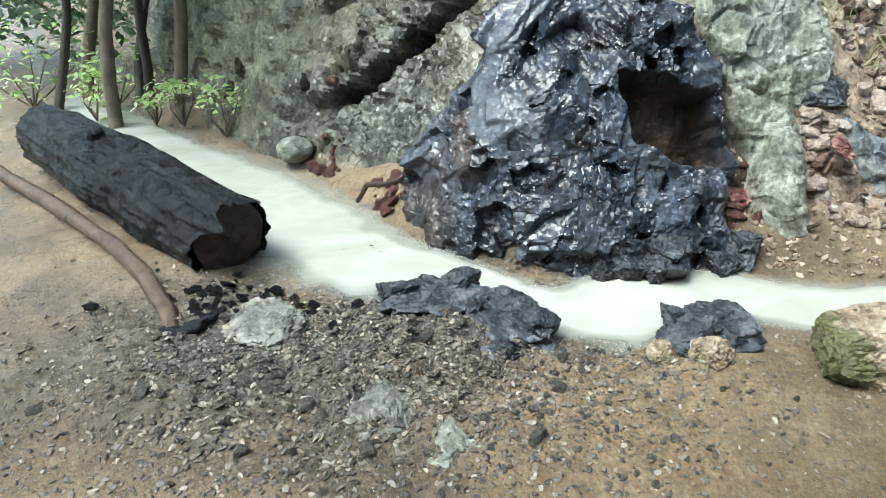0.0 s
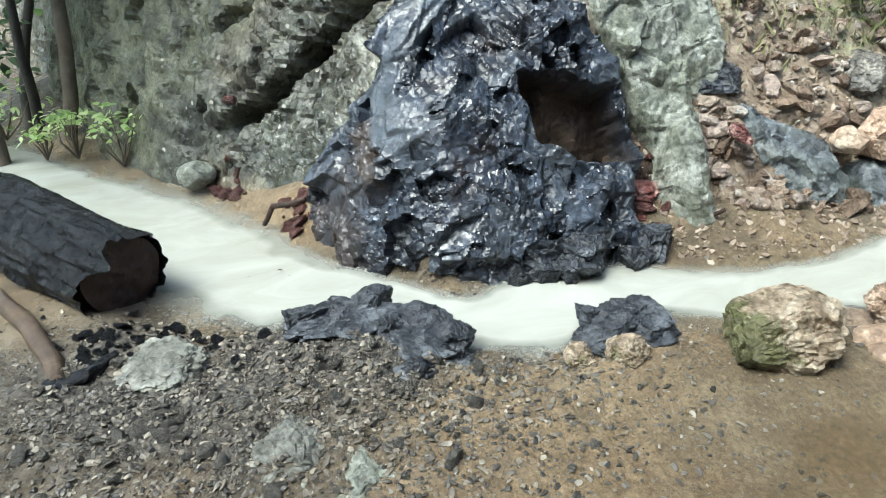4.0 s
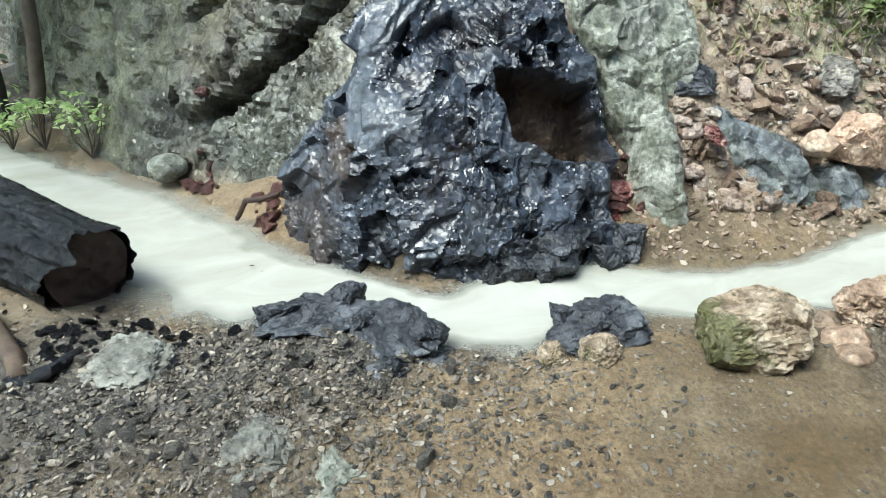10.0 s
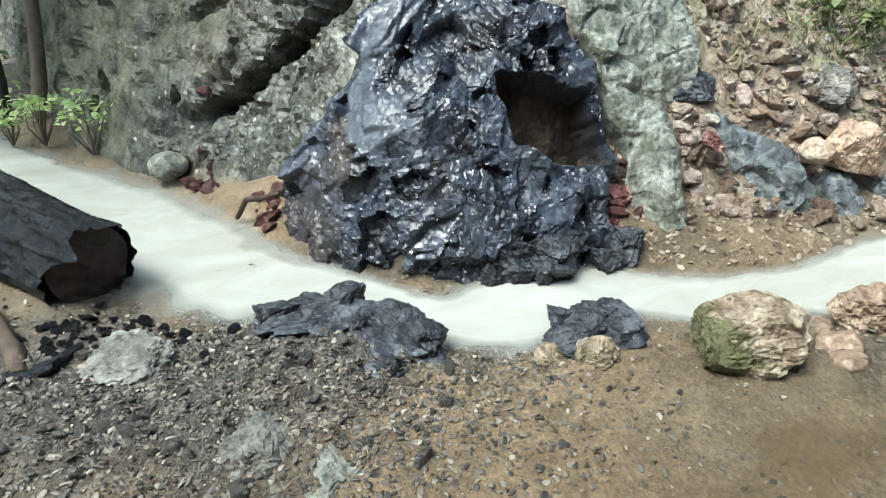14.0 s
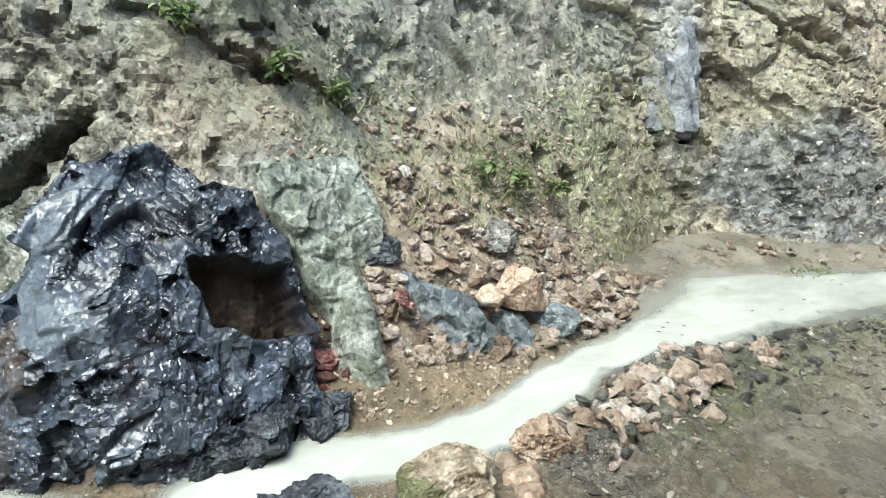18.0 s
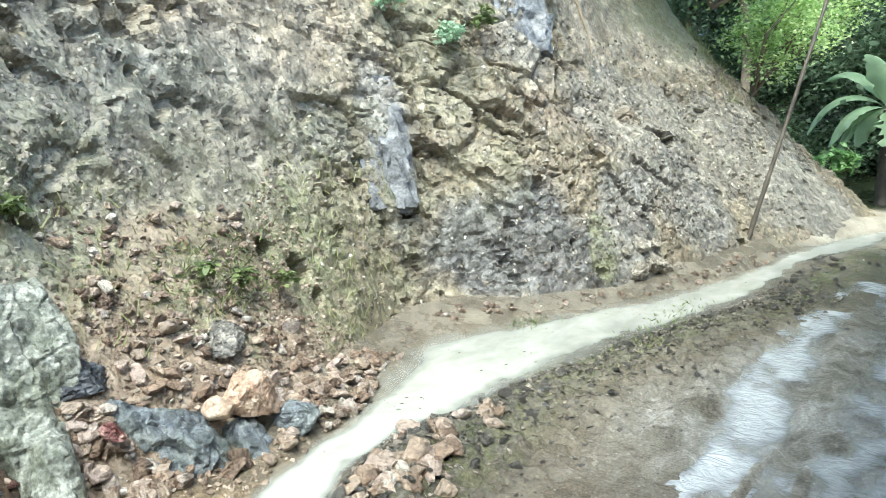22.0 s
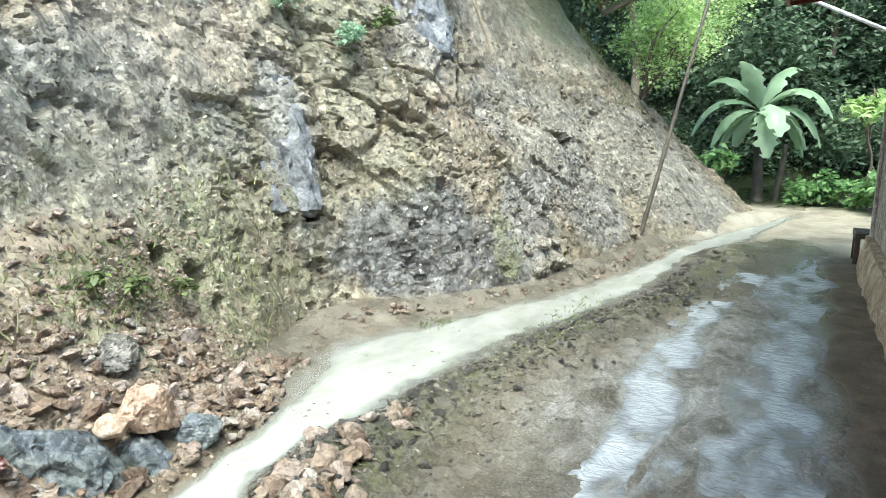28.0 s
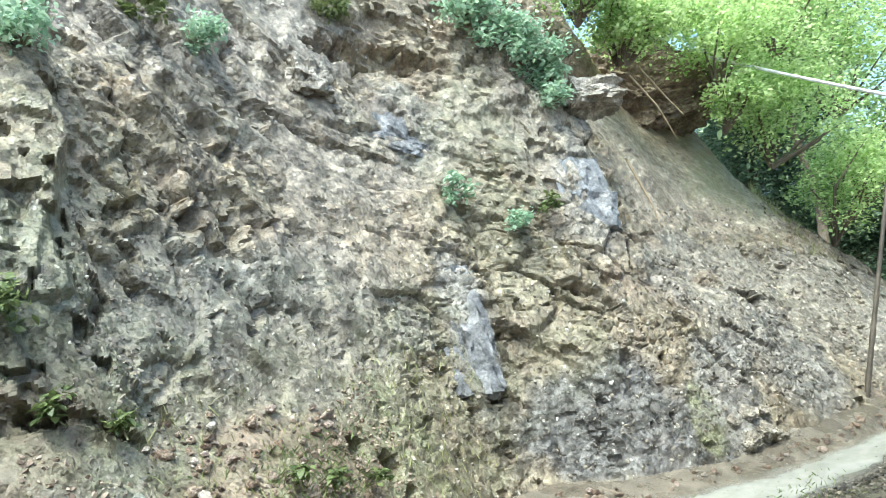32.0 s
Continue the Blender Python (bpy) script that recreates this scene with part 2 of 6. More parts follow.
def stone_material(name, dark, mid, pale, scale=6.0, rough=(0.3, 0.7), moss=0.0, moss_colour=(0.07, 0.09, 0.025), speck=0.55, spec=0.5, streak=None, vary=0.35):
    n = Nodes(name)
    c = n.stretch(*streak) if streak else None
    a = n.noise(scale, 8, 0.65, c, 0.6)
    col = n.ramp(a, [(0.33, dark), (0.5, mid), (0.65, pale)])
    b = n.noise(scale * 7, 6, 0.7)
    col = n.mix(speck, col, n.ramp(b, [(0.35, 0.15), (0.5, 0.5), (0.68, 0.95)]), "OVERLAY")
    col = n.mix(vary, col, n.ramp(n.each(), [(0.0, 0.22), (1.0, 0.78)]), "OVERLAY")
    if moss:
        m = n.math("MULTIPLY", n.ramp(n.noise(scale * 0.7, 5, 0.7), [(0.42, 0.0), (0.6, 1.0)]), moss)
        col = n.mix(m, col, moss_colour)
    bent = n.warp(scale * 1.5, 0.6 / scale)
    n.bump(n.chips(scale * 1.6, bent), 0.9, 0.25 / scale)
    n.bump(n.chips(scale * 4, bent), 0.9, 0.11 / scale)
    n.bump(n.noise(scale * 4, 9, 0.75, c), 0.6, 0.1 / scale)
    return n.done(col, n.ramp(n.noise(scale * 2, 4), [(0.35, rough[0]), (0.65, rough[1])]), spec)


M_BLACK = stone_material("wet_black_rock", (0.008, 0.009, 0.011), (0.026, 0.029, 0.035), (0.1, 0.108, 0.12), 9, (0.26, 0.55), spec=0.5)
M_BLUE = stone_material("blue_grey_rock", (0.06, 0.067, 0.073), (0.16, 0.176, 0.19), (0.38, 0.395, 0.395), 9, (0.2, 0.5), 0.25)
M_GREEN = stone_material("grey_green_rock", (0.1, 0.104, 0.084), (0.22, 0.226, 0.187), (0.39, 0.395, 0.345), 8, (0.25, 0.55), 0.25, speck=0.75)
M_TAN = stone_material("tan_rubble_stone", (0.2, 0.135, 0.09), (0.38, 0.285, 0.205), (0.6, 0.5, 0.39), 9, (0.3, 0.65), vary=0.65)
M_ORANGE = stone_material("orange_brown_stone", (0.25, 0.16, 0.1), (0.4, 0.28, 0.2), (0.56, 0.44, 0.34), 6, (0.35, 0.65))
M_SLAB = stone_material("pale_blue_grey_slab", (0.1, 0.1, 0.098), (0.175, 0.176, 0.175), (0.3, 0.3, 0.295), 5, (0.3, 0.6), vary=0.1)
M_CREAM = stone_material("pale_flecked_rock", (0.1, 0.088, 0.066), (0.24, 0.212, 0.165), (0.48, 0.44, 0.36), 8, (0.35, 0.65), vary=0.15)
M_RUST = stone_material("rusty_brown_stone", (0.13, 0.08, 0.052), (0.27, 0.19, 0.13), (0.48, 0.38, 0.29), 8, (0.3, 0.6), vary=0.4)
M_RED = stone_material("dark_red_stone", (0.045, 0.012, 0.01), (0.13, 0.042, 0.035), (0.38, 0.24, 0.2), 16, (0.2, 0.5))
M_WETGREY = stone_material("wet_dark_grey_stone", (0.045, 0.042, 0.036), (0.12, 0.11, 0.092), (0.3, 0.275, 0.23), 12, (0.16, 0.45), vary=0.65)
M_GREY = stone_material("wet_grey_stone", (0.075, 0.073, 0.06), (0.135, 0.133, 0.112), (0.29, 0.288, 0.245), 7, (0.2, 0.5))


def boulder_material():
    """Cream stone with a coat of moss on its shaded side."""
    n = Nodes("pale_mossy_boulder")
    col = n.ramp(n.noise(9, 9, 0.75, None, 0.5), [(0.36, (0.11, 0.075, 0.045)), (0.48, (0.26, 0.2, 0.135)), (0.64, (0.5, 0.43, 0.33))])
    fine = n.noise(50, 8, 0.75)
    col = n.mix(0.5, col, n.ramp(fine, [(0.35, 0.12), (0.5, 0.5), (0.66, 0.92)]), "OVERLAY")
    s = n.t.nodes.new("ShaderNodeSeparateXYZ")
    n.link(n.coord, s.inputs[0])
    side = n.math("ADD", n.math("MULTIPLY", s.outputs[1], -3.6), n.math("MULTIPLY", n.noise(11, 8, 0.78), 2.2))
    m = n.ramp(n.math("MULTIPLY", side, 0.5), [(0.66, 0.0), (0.78, 0.95)])
    col = n.mix(m, col, n.ramp(n.noise(40, 6, 0.7), [(0.35, (0.04, 0.04, 0.012)), (0.65, (0.125, 0.125, 0.045))]))
    bent = n.warp(14, 0.06)
    n.bump(n.chips(18, bent), 1.0, 0.035)
    n.bump(n.chips(45, bent), 1.0, 0.014)
    n.bump(n.noise(30, 9, 0.75), 0.7, 0.01)
    return n.done(col, n.ramp(n.noise(12, 4), [(0.35, 0.3), (0.65, 0.65)]), 0.5)


M_EARTH = stone_material("dark_brown_soil", (0.09, 0.066, 0.045), (0.2, 0.15, 0.105), (0.34, 0.275, 0.2), 3, (0.6, 0.9))
M_BOULDER = boulder_material()


def cliff_material():
    n = Nodes("weathered_cliff_rock")
    base = n.ramp(n.noise(1.5, 9, 0.72, None, 0.5), [(0.3, (0.102, 0.081, 0.05)), (0.46, (0.184, 0.153, 0.1)), (0.6, (0.278, 0.24, 0.164)), (0.75, (0.425, 0.378, 0.272))])
    brown = n.ramp(n.noise(2.6, 7, 0.7), [(0.45, 0.0), (0.65, 0.6)])
    base = n.mix(brown, base, n.ramp(n.noise(7, 6, 0.7), [(0.35, (0.15, 0.105, 0.072)), (0.65, (0.32, 0.245, 0.18))]))
    col = n.mix(n.attr("soil"), base, n.ramp(n.noise(4, 10, 0.72), [(0.3, (0.18, 0.138, 0.095)), (0.5, (0.33, 0.272, 0.2)), (0.7, (0.5, 0.43, 0.335))]))
    col = n.mix(n.attr("slate"), col, n.ramp(n.noise(9, 8, 0.78), [(0.32, (0.045, 0.048, 0.056)), (0.5, (0.105, 0.11, 0.112)), (0.68, (0.27, 0.275, 0.27))]))
    col = n.mix(n.attr("pale"), col, n.ramp(n.noise(6, 9, 0.75), [(0.3, (0.123, 0.115, 0.099)), (0.5, (0.228, 0.214, 0.184)), (0.68, (0.38, 0.36, 0.315))]))
    col = n.mix(n.math("MULTIPLY", n.attr("slick"), 0.9), col, n.ramp(n.noise(4, 9, 0.75, n.stretch(2.5, 2.5, 1), 0.6), [(0.34, (0.03, 0.03, 0.022)), (0.5, (0.1, 0.1, 0.076)), (0.66, (0.26, 0.265, 0.22))]))
    # wet dark rock on the left; above the ledge the shade is painted in
    col = n.mix(n.math("MULTIPLY", n.attr("damp_shade"), 0.97), col, n.ramp(n.noise(5, 10, 0.78, None, 0.4), [(0.33, (0.015, 0.016, 0.011)), (0.5, (0.055, 0.058, 0.04)), (0.66, (0.19, 0.195, 0.152))]))
    fine = n.noise(11, 12, 0.78)
    col = n.mix(0.6, col, n.ramp(fine, [(0.38, 0.08), (0.5, 0.5), (0.62, 0.94)]), "OVERLAY")
    col = n.mix(0.45, col, n.ramp(n.attr("block"), [(0.05, 0.15), (0.95, 0.88)]), "OVERLAY")
    col = n.mix(n.ramp(n.noise(0.8, 3, 0.5), [(0.4, 0.0), (0.68, 0.35)]), col, n.ramp(n.cell(38, "F1", "Color"), [(0.15, 0.15), (0.85, 0.9)]), "OVERLAY")
    fleck = n.math("MULTIPLY", n.ramp(n.cell(26, "F1", "Color"), [(0.83, 0.0), (0.86, 1.0)]), n.ramp(n.cell(26, "F1"), [(0.28, 0.8), (0.4, 0.0)]))
    col = n.mix(fleck, col, (0.55, 0.52, 0.43))
    col = n.mix(n.attr("earth"), col, n.ramp(n.noise(9, 8, 0.7), [(0.3, (0.13, 0.092, 0.06)), (0.7, (0.4, 0.31, 0.22))]))
    # brown earth tone, deepened so that holes and recesses carry their shade in the colour
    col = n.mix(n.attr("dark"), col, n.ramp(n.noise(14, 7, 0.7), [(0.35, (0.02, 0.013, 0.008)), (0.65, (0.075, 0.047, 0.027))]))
    m = n.math("MULTIPLY", n.attr("moss"), n.ramp(n.noise(5, 9, 0.78), [(0.38, 0.0), (0.56, 0.9)]))
    col = n.mix(m, col, n.ramp(n.noise(45, 5, 0.7), [(0.32, (0.105, 0.105, 0.05)), (0.66, (0.33, 0.33, 0.195))]))
    n.bump(n.noise(11, 10, 0.7), 0.5, 0.018)
    bent = n.warp(9, 0.12)
    firm = n.math("SUBTRACT", 1.0, n.math("MULTIPLY", n.attr("soil"), 0.75))
    n.bump(n.math("MULTIPLY", n.chips(11, bent), firm), 0.8, 0.03)
    n.bump(n.math("MULTIPLY", n.chips(26, bent), firm), 1.0, 0.024)
    n.bump(n.chips(60, bent), 0.8, 0.01)
    rough = n.mix(n.attr("slick"), n.ramp(n.noise(7, 6, 0.65), [(0.35, 0.25), (0.65, 0.7)]), 0.22)
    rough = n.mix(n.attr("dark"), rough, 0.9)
    return n.done(col, rough, 0.55)


M_CLIFF = cliff_material()


def ground_material():
    n = Nodes("wet_mud_and_gravel")
    mud = n.ramp(n.noise(2.2, 8, 0.65), [(0.3, (0.072, 0.054, 0.032)), (0.5, (0.158, 0.119, 0.071)), (0.7, (0.275, 0.214, 0.134))])
    chips = n.ramp(n.cell(55, "F1", "Color"), [(0.2, 0.15), (0.8, 0.9)])
    gravel = n.ramp(n.noise(14, 8, 0.75), [(0.3, (0.018, 0.016, 0.014)), (0.5, (0.068, 0.06, 0.05)), (0.68, (0.17, 0.152, 0.125))])
    gravel = n.mix(0.5, gravel, chips, "OVERLAY")
    silt = n.ramp(n.noise(3.5, 8, 0.7), [(0.3, (0.085, 0.074, 0.055)), (0.5, (0.17, 0.15, 0.115)), (0.7, (0.29, 0.265, 0.21))])
    mud = n.mix(n.attr("silt"), mud, silt)
    mud = n.mix(n.math("MULTIPLY", n.attr("ochre"), 0.55), mud, n.ramp(n.noise(12, 8, 0.75), [(0.33, (0.16, 0.105, 0.055)), (0.67, (0.42, 0.305, 0.18))]))
    col = n.mix(n.math("MULTIPLY", n.attr("gravel"), n.math("SUBTRACT", 1.0, n.math("MULTIPLY", n.attr("ochre"), 0.7))), mud, gravel)
    road = n.ramp(n.noise(3.0, 10, 0.72, n.stretch(1.5, 0.8, 1), 0.8), [(0.34, (0.13, 0.115, 0.088)), (0.5, (0.31, 0.292, 0.25)), (0.66, (0.56, 0.545, 0.5))])
    col = n.mix(n.attr("road"), col, road)
    col = n.mix(n.math("MULTIPLY", n.attr("verge"), 0.85), col, n.ramp(n.noise(5, 8, 0.72), [(0.3, (0.055, 0.036, 0.02)), (0.5, (0.135, 0.092, 0.055)), (0.7, (0.26, 0.19, 0.125))]))
    col = n.mix(n.math("MULTIPLY", n.attr("grass"), n.ramp(n.noise(9, 6, 0.7), [(0.42, 0.0), (0.6, 0.8)])), col, (0.13, 0.15, 0.04))
    col = n.mix(n.math("MULTIPLY", n.attr("apron"), 0.8), col, n.ramp(n.noise(2.5, 8, 0.7), [(0.32, (0.2, 0.165, 0.115)), (0.5, (0.4, 0.35, 0.265)), (0.68, (0.56, 0.51, 0.41))]))
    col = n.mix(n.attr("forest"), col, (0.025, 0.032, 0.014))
    col = n.mix(0.4, col, n.ramp(n.noise(60, 5, 0.7), [(0.34, 0.15), (0.5, 0.5), (0.66, 0.9)]), "OVERLAY")
    n.bump(n.noise(18, 10, 0.75), 0.8, 0.03)
    n.bump(n.math("MULTIPLY", n.noise(9, 9, 0.7, n.stretch(1.6, 0.9, 1), 0.5), n.attr("road")), 0.9, 0.04)
    bent = n.warp(20, 0.05)
    n.bump(n.math("MULTIPLY", n.chips(45, bent), n.attr("gravel")), 0.9, 0.014)
    n.bump(n.chips(100, bent), 0.5, 0.004)
    wet = n.math("SUBTRACT", n.ramp(n.noise(3.5, 6, 0.6), [(0.35, 0.12), (0.65, 0.45)]), n.math("MULTIPLY", n.math("MAXIMUM", n.attr("wet"), n.math("MULTIPLY", n.attr("road"), 0.8)), 0.4), True)
    wet = n.math("ADD", wet, n.math("MULTIPLY", n.math("MAXIMUM", n.attr("verge"), n.attr("apron")), 0.35))
    return n.done(col, n.math("MAXIMUM", wet, 0.06), 0.5)


M_GROUND = ground_material()


def milky_material():
    n = Nodes("milky_water")
    col = n.ramp(n.noise(3.0, 6, 0.6, n.stretch(1.4, 0.7, 1), 1.0), [(0.3, (0.3, 0.298, 0.255)), (0.7, (0.4, 0.402, 0.36))])
    edge = n.attr("depth")
    mixed = n.math("ADD", edge, n.math("MULTIPLY", n.math("SUBTRACT", n.noise(7, 5, 0.6), 0.5), 0.5))
    mat = n.done(col, 0.22, 0.4)
    n.bump(n.noise(5, 3), 0.06, 0.02)
    clear = n.t.nodes.new("ShaderNodeBsdfTransparent")
    shader = n.t.nodes.new("ShaderNodeMixShader")
    n.link(n.ramp(mixed, [(0.02, 0.0), (0.35, 0.6), (0.85, 1.0)]), shader.inputs[0])
    n.link(clear.outputs[0], shader.inputs[1])
    n.link(n.bsdf.outputs[0], shader.inputs[2])
    n.link(shader.outputs[0], n.t.nodes["Material Output"].inputs["Surface"])
    return mat


M_MILK = milky_material()


def shallow(n, mat):
    """Lets the ground show through where the water is thin."""
    clear = n.t.nodes.new("ShaderNodeBsdfTransparent")
    shader = n.t.nodes.new("ShaderNodeMixShader")
    n.link(n.ramp(n.attr("depth"), [(0.0, 0.0), (0.75, 0.8), (1.0, 0.95)]), shader.inputs[0])
    n.link(clear.outputs[0], shader.inputs[1])
    n.link(n.bsdf.outputs[0], shader.inputs[2])
    n.link(shader.outputs[0], n.t.nodes["Material Output"].inputs["Surface"])
    return mat


def puddle_material():
    n = Nodes("sky_toned_puddle_water")
    # silty grey made paler: the sky's reflection is put into the base colour
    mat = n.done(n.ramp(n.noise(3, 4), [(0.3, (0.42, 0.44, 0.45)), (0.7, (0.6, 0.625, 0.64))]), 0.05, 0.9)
    n.bump(n.noise(9, 3, 0.55, n.stretch(1.0, 1.5, 1), 1.0), 0.8, 0.04)
    return shallow(n, mat)


M_PUDDLE = puddle_material()


def mud_water_material():
    n = Nodes("brown_mud_water")
    mat = n.done(n.ramp(n.noise(4, 5), [(0.3, (0.085, 0.058, 0.029)), (0.7, (0.17, 0.12, 0.065))]), 0.1, 0.6)
    n.bump(n.noise(14, 3, 0.5), 0.12, 0.008)
    return shallow(n, mat)


M_MUDWATER = mud_water_material()


def bark_material(name, dark, pale, scale=20, rough=0.6, deep=0.02, spec=0.5):
    n = Nodes(name)
    col = n.ramp(n.noise(scale * 0.4, 8, 0.7), [(0.3, dark), (0.7, pale)])
    n.bump(n.noise(scale, 9, 0.75), 0.8, deep)
    if deep > 0.03:
        bent = n.warp(scale, 0.06)
        n.bump(n.chips(14, bent), 0.9, 0.05)
        n.bump(n.chips(34, bent), 0.9, 0.02)
    return n.done(col, n.ramp(n.noise(scale * 0.3), [(0.3, rough - 0.2), (0.7, rough + 0.2)]), spec)


M_LOG = bark_material("wet_charred_bark", (0.0015, 0.0016, 0.002), (0.009, 0.01, 0.0135), 13, 0.36, 0.05, 0.34)
M_LOGEND = bark_material("wet_dark_wood_end", (0.02, 0.01, 0.007), (0.07, 0.035, 0.022), 18, 0.4)
M_STICK = bark_material("brown_stick_bark", (0.03, 0.018, 0.011), (0.15, 0.1, 0.06), 25, 0.45)
M_DARKTRUNK = bark_material("dark_wet_bark", (0.01, 0.009, 0.007), (0.06, 0.05, 0.035), 14, 0.6)
M_TRUNK = bark_material("grey_brown_bark", (0.06, 0.045, 0.03), (0.2, 0.16, 0.11), 12, 0.7)
M_ROOT = bark_material("pale_root_bark", (0.2, 0.14, 0.08), (0.42, 0.32, 0.2), 20, 0.7)


def leaf_material(name, dark, pale, through_light=0.35, rough=0.45):
    n = Nodes(name)
    col = n.ramp(n.island(), [(0.0, dark), (1.0, pale)])
    col = n.mix(0.25, col, n.ramp(n.noise(3, 4), [(0.35, 0.25), (0.65, 0.8)]), "OVERLAY")
    mat = n.done(col, rough)
    thin = n.t.nodes.new("ShaderNodeBsdfTranslucent")
    n.link(col, thin.inputs[0])
    shader = n.t.nodes.new("ShaderNodeMixShader")
    shader.inputs[0].default_value = through_light
    n.link(n.bsdf.outputs[0], shader.inputs[1])
    n.link(thin.outputs[0], shader.inputs[2])
    n.link(shader.outputs[0], n.t.nodes["Material Output"].inputs["Surface"])
    return mat


M_LEAF = leaf_material("bright_green_leaves", (0.26, 0.41, 0.11), (0.76, 0.87, 0.48), 0.6)
M_DARKLEAF = leaf_material("dark_forest_leaves", (0.05, 0.092, 0.048), (0.27, 0.36, 0.225), 0.45, 0.6)
M_MIDLEAF = leaf_material("mid_green_leaves", (0.09, 0.2, 0.06), (0.32, 0.48, 0.2), 0.45)
M_OLIVE = leaf_material("olive_plant_leaves", (0.07, 0.1, 0.03), (0.22, 0.27, 0.1), 0.35)
M_FERN = leaf_material("blue_green_fern_leaves", (0.22, 0.36, 0.22), (0.55, 0.68, 0.5), 0.45)
M_BANANA = leaf_material("banana_leaf", (0.17, 0.29, 0.13), (0.44, 0.56, 0.38), 0.45, 0.35)
M_DRYGRASS = leaf_material("olive_grass_blades", (0.17, 0.18, 0.07), (0.4, 0.41, 0.2), 0.35, 0.6)


M_BLOCK = stone_material("weathered_concrete_block", (0.27, 0.22, 0.175), (0.42, 0.36, 0.3), (0.56, 0.5, 0.43), 3, (0.6, 0.9), vary=0.18)
M_MORTAR = stone_material("grey_mortar", (0.24, 0.2, 0.16), (0.36, 0.31, 0.26), (0.46, 0.41, 0.35), 8, (0.7, 0.95))
M_DARKWOOD = bark_material("dark_stained_timber", (0.03, 0.018, 0.012), (0.09, 0.05, 0.03), 10, 0.6)
M_PLINTH = stone_material("muddy_plinth_render", (0.25, 0.175, 0.105), (0.45, 0.34, 0.225), (0.64, 0.53, 0.39), 5, (0.6, 0.9))
M_ROOF = stone_material("rusty_red_roof_sheet", (0.09, 0.02, 0.014), (0.17, 0.04, 0.025), (0.26, 0.09, 0.06), 6, (0.4, 0.7))
M_CABLE = stone_material("white_plastic", (0.6, 0.6, 0.6), (0.75, 0.75, 0.74), (0.85, 0.85, 0.84), 3, (0.3, 0.4))
M_BAMBOO = bark_material("weathered_bamboo", (0.035, 0.028, 0.02), (0.12, 0.1, 0.07), 8, 0.5)

# ---- the plan: stream and cliff foot ----
STREAM = np.array([  # y of the station, x of the middle, half width
    (-4.5, -6.6, 0.2), (-2.9, -5.0, 0.2), (-2.1, -4.12, 0.22), (-1.5, -3.5, 0.26), (-1.0, -2.9, 0.32), (-0.6, -2.5, 0.26), (-0.25, -2.3, 0.15),
    (0.05, -2.09, 0.17), (0.3, -2.08, 0.27), (0.6, -2.12, 0.2), (1.0, -2.0, 0.17), (1.4, -1.98, 0.17), (2.0, -2.15, 0.16), (2.6, -2.24, 0.14),
    (3.2, -2.28, 0.28), (3.9, -2.31, 0.4), (4.6, -2.07, 0.32), (5.5, -1.72, 0.26), (6.5, -1.37, 0.2), (7.7, -1.12, 0.12), (8.6, -1.0, 0.12),
    (9.6, -0.6, 0.2), (10.8, -0.25, 0.1), (12.2, 0.2, 0.08)])
STREAM[:, 2] *= np.interp(STREAM[:, 0], (2.0, 3.2), (0.82, 1.0))


def along(table, y, col):
    """A smooth curve through a table's column at the places y."""
    xs, ys = table[:, 0], table[:, col]
    m = np.gradient(ys, xs)
    i = np.clip(np.searchsorted(xs, y) - 1, 0, len(xs) - 2)
    h = xs[i + 1] - xs[i]
    t = np.clip((y - xs[i]) / h, 0, 1)
    return (2 * t**3 - 3 * t**2 + 1) * ys[i] + (t**3 - 2 * t**2 + t) * h * m[i] + (3 * t**2 - 2 * t**3) * ys[i + 1] + (t**3 - t**2) * h * m[i + 1]


FOOT = np.array([  # y, x of the cliff's foot, its slope in degrees below 1.2 m, above it, crest height
    (-6.0, -10.5, 74, 72, 6.5), (-3.0, -6.6, 74, 72, 6.5), (-2.3, -5.25, 74, 72, 6.5), (-1.85, -4.4, 74, 72, 6.5), (-1.2, -3.74, 70, 70, 6.5), (-0.4, -3.1, 66, 70, 6.5), (0.5, -2.65, 60, 68, 6.5),
    (1.3, -2.42, 50, 68, 6.5), (2.4, -2.62, 48, 70, 6.5), (3.4, -3.1, 62, 72, 6.3), (4.4, -3.2, 74, 73, 5.6), (5.2, -2.62, 74, 72, 4.9),
    (6.3, -2.02, 66, 64, 5.8), (7.2, -1.72, 58, 65, 6.2), (8.8, -1.3, 54, 54, 5.7), (9.8, -0.86, 50, 51, 3.7), (10.6, -0.62, 46, 47, 2.1),
    (11.4, -0.45, 44, 46, 1.4), (12.3, -0.5, 44, 46, 0.7), (13.5, -1.2, 45, 44, 0.5)])


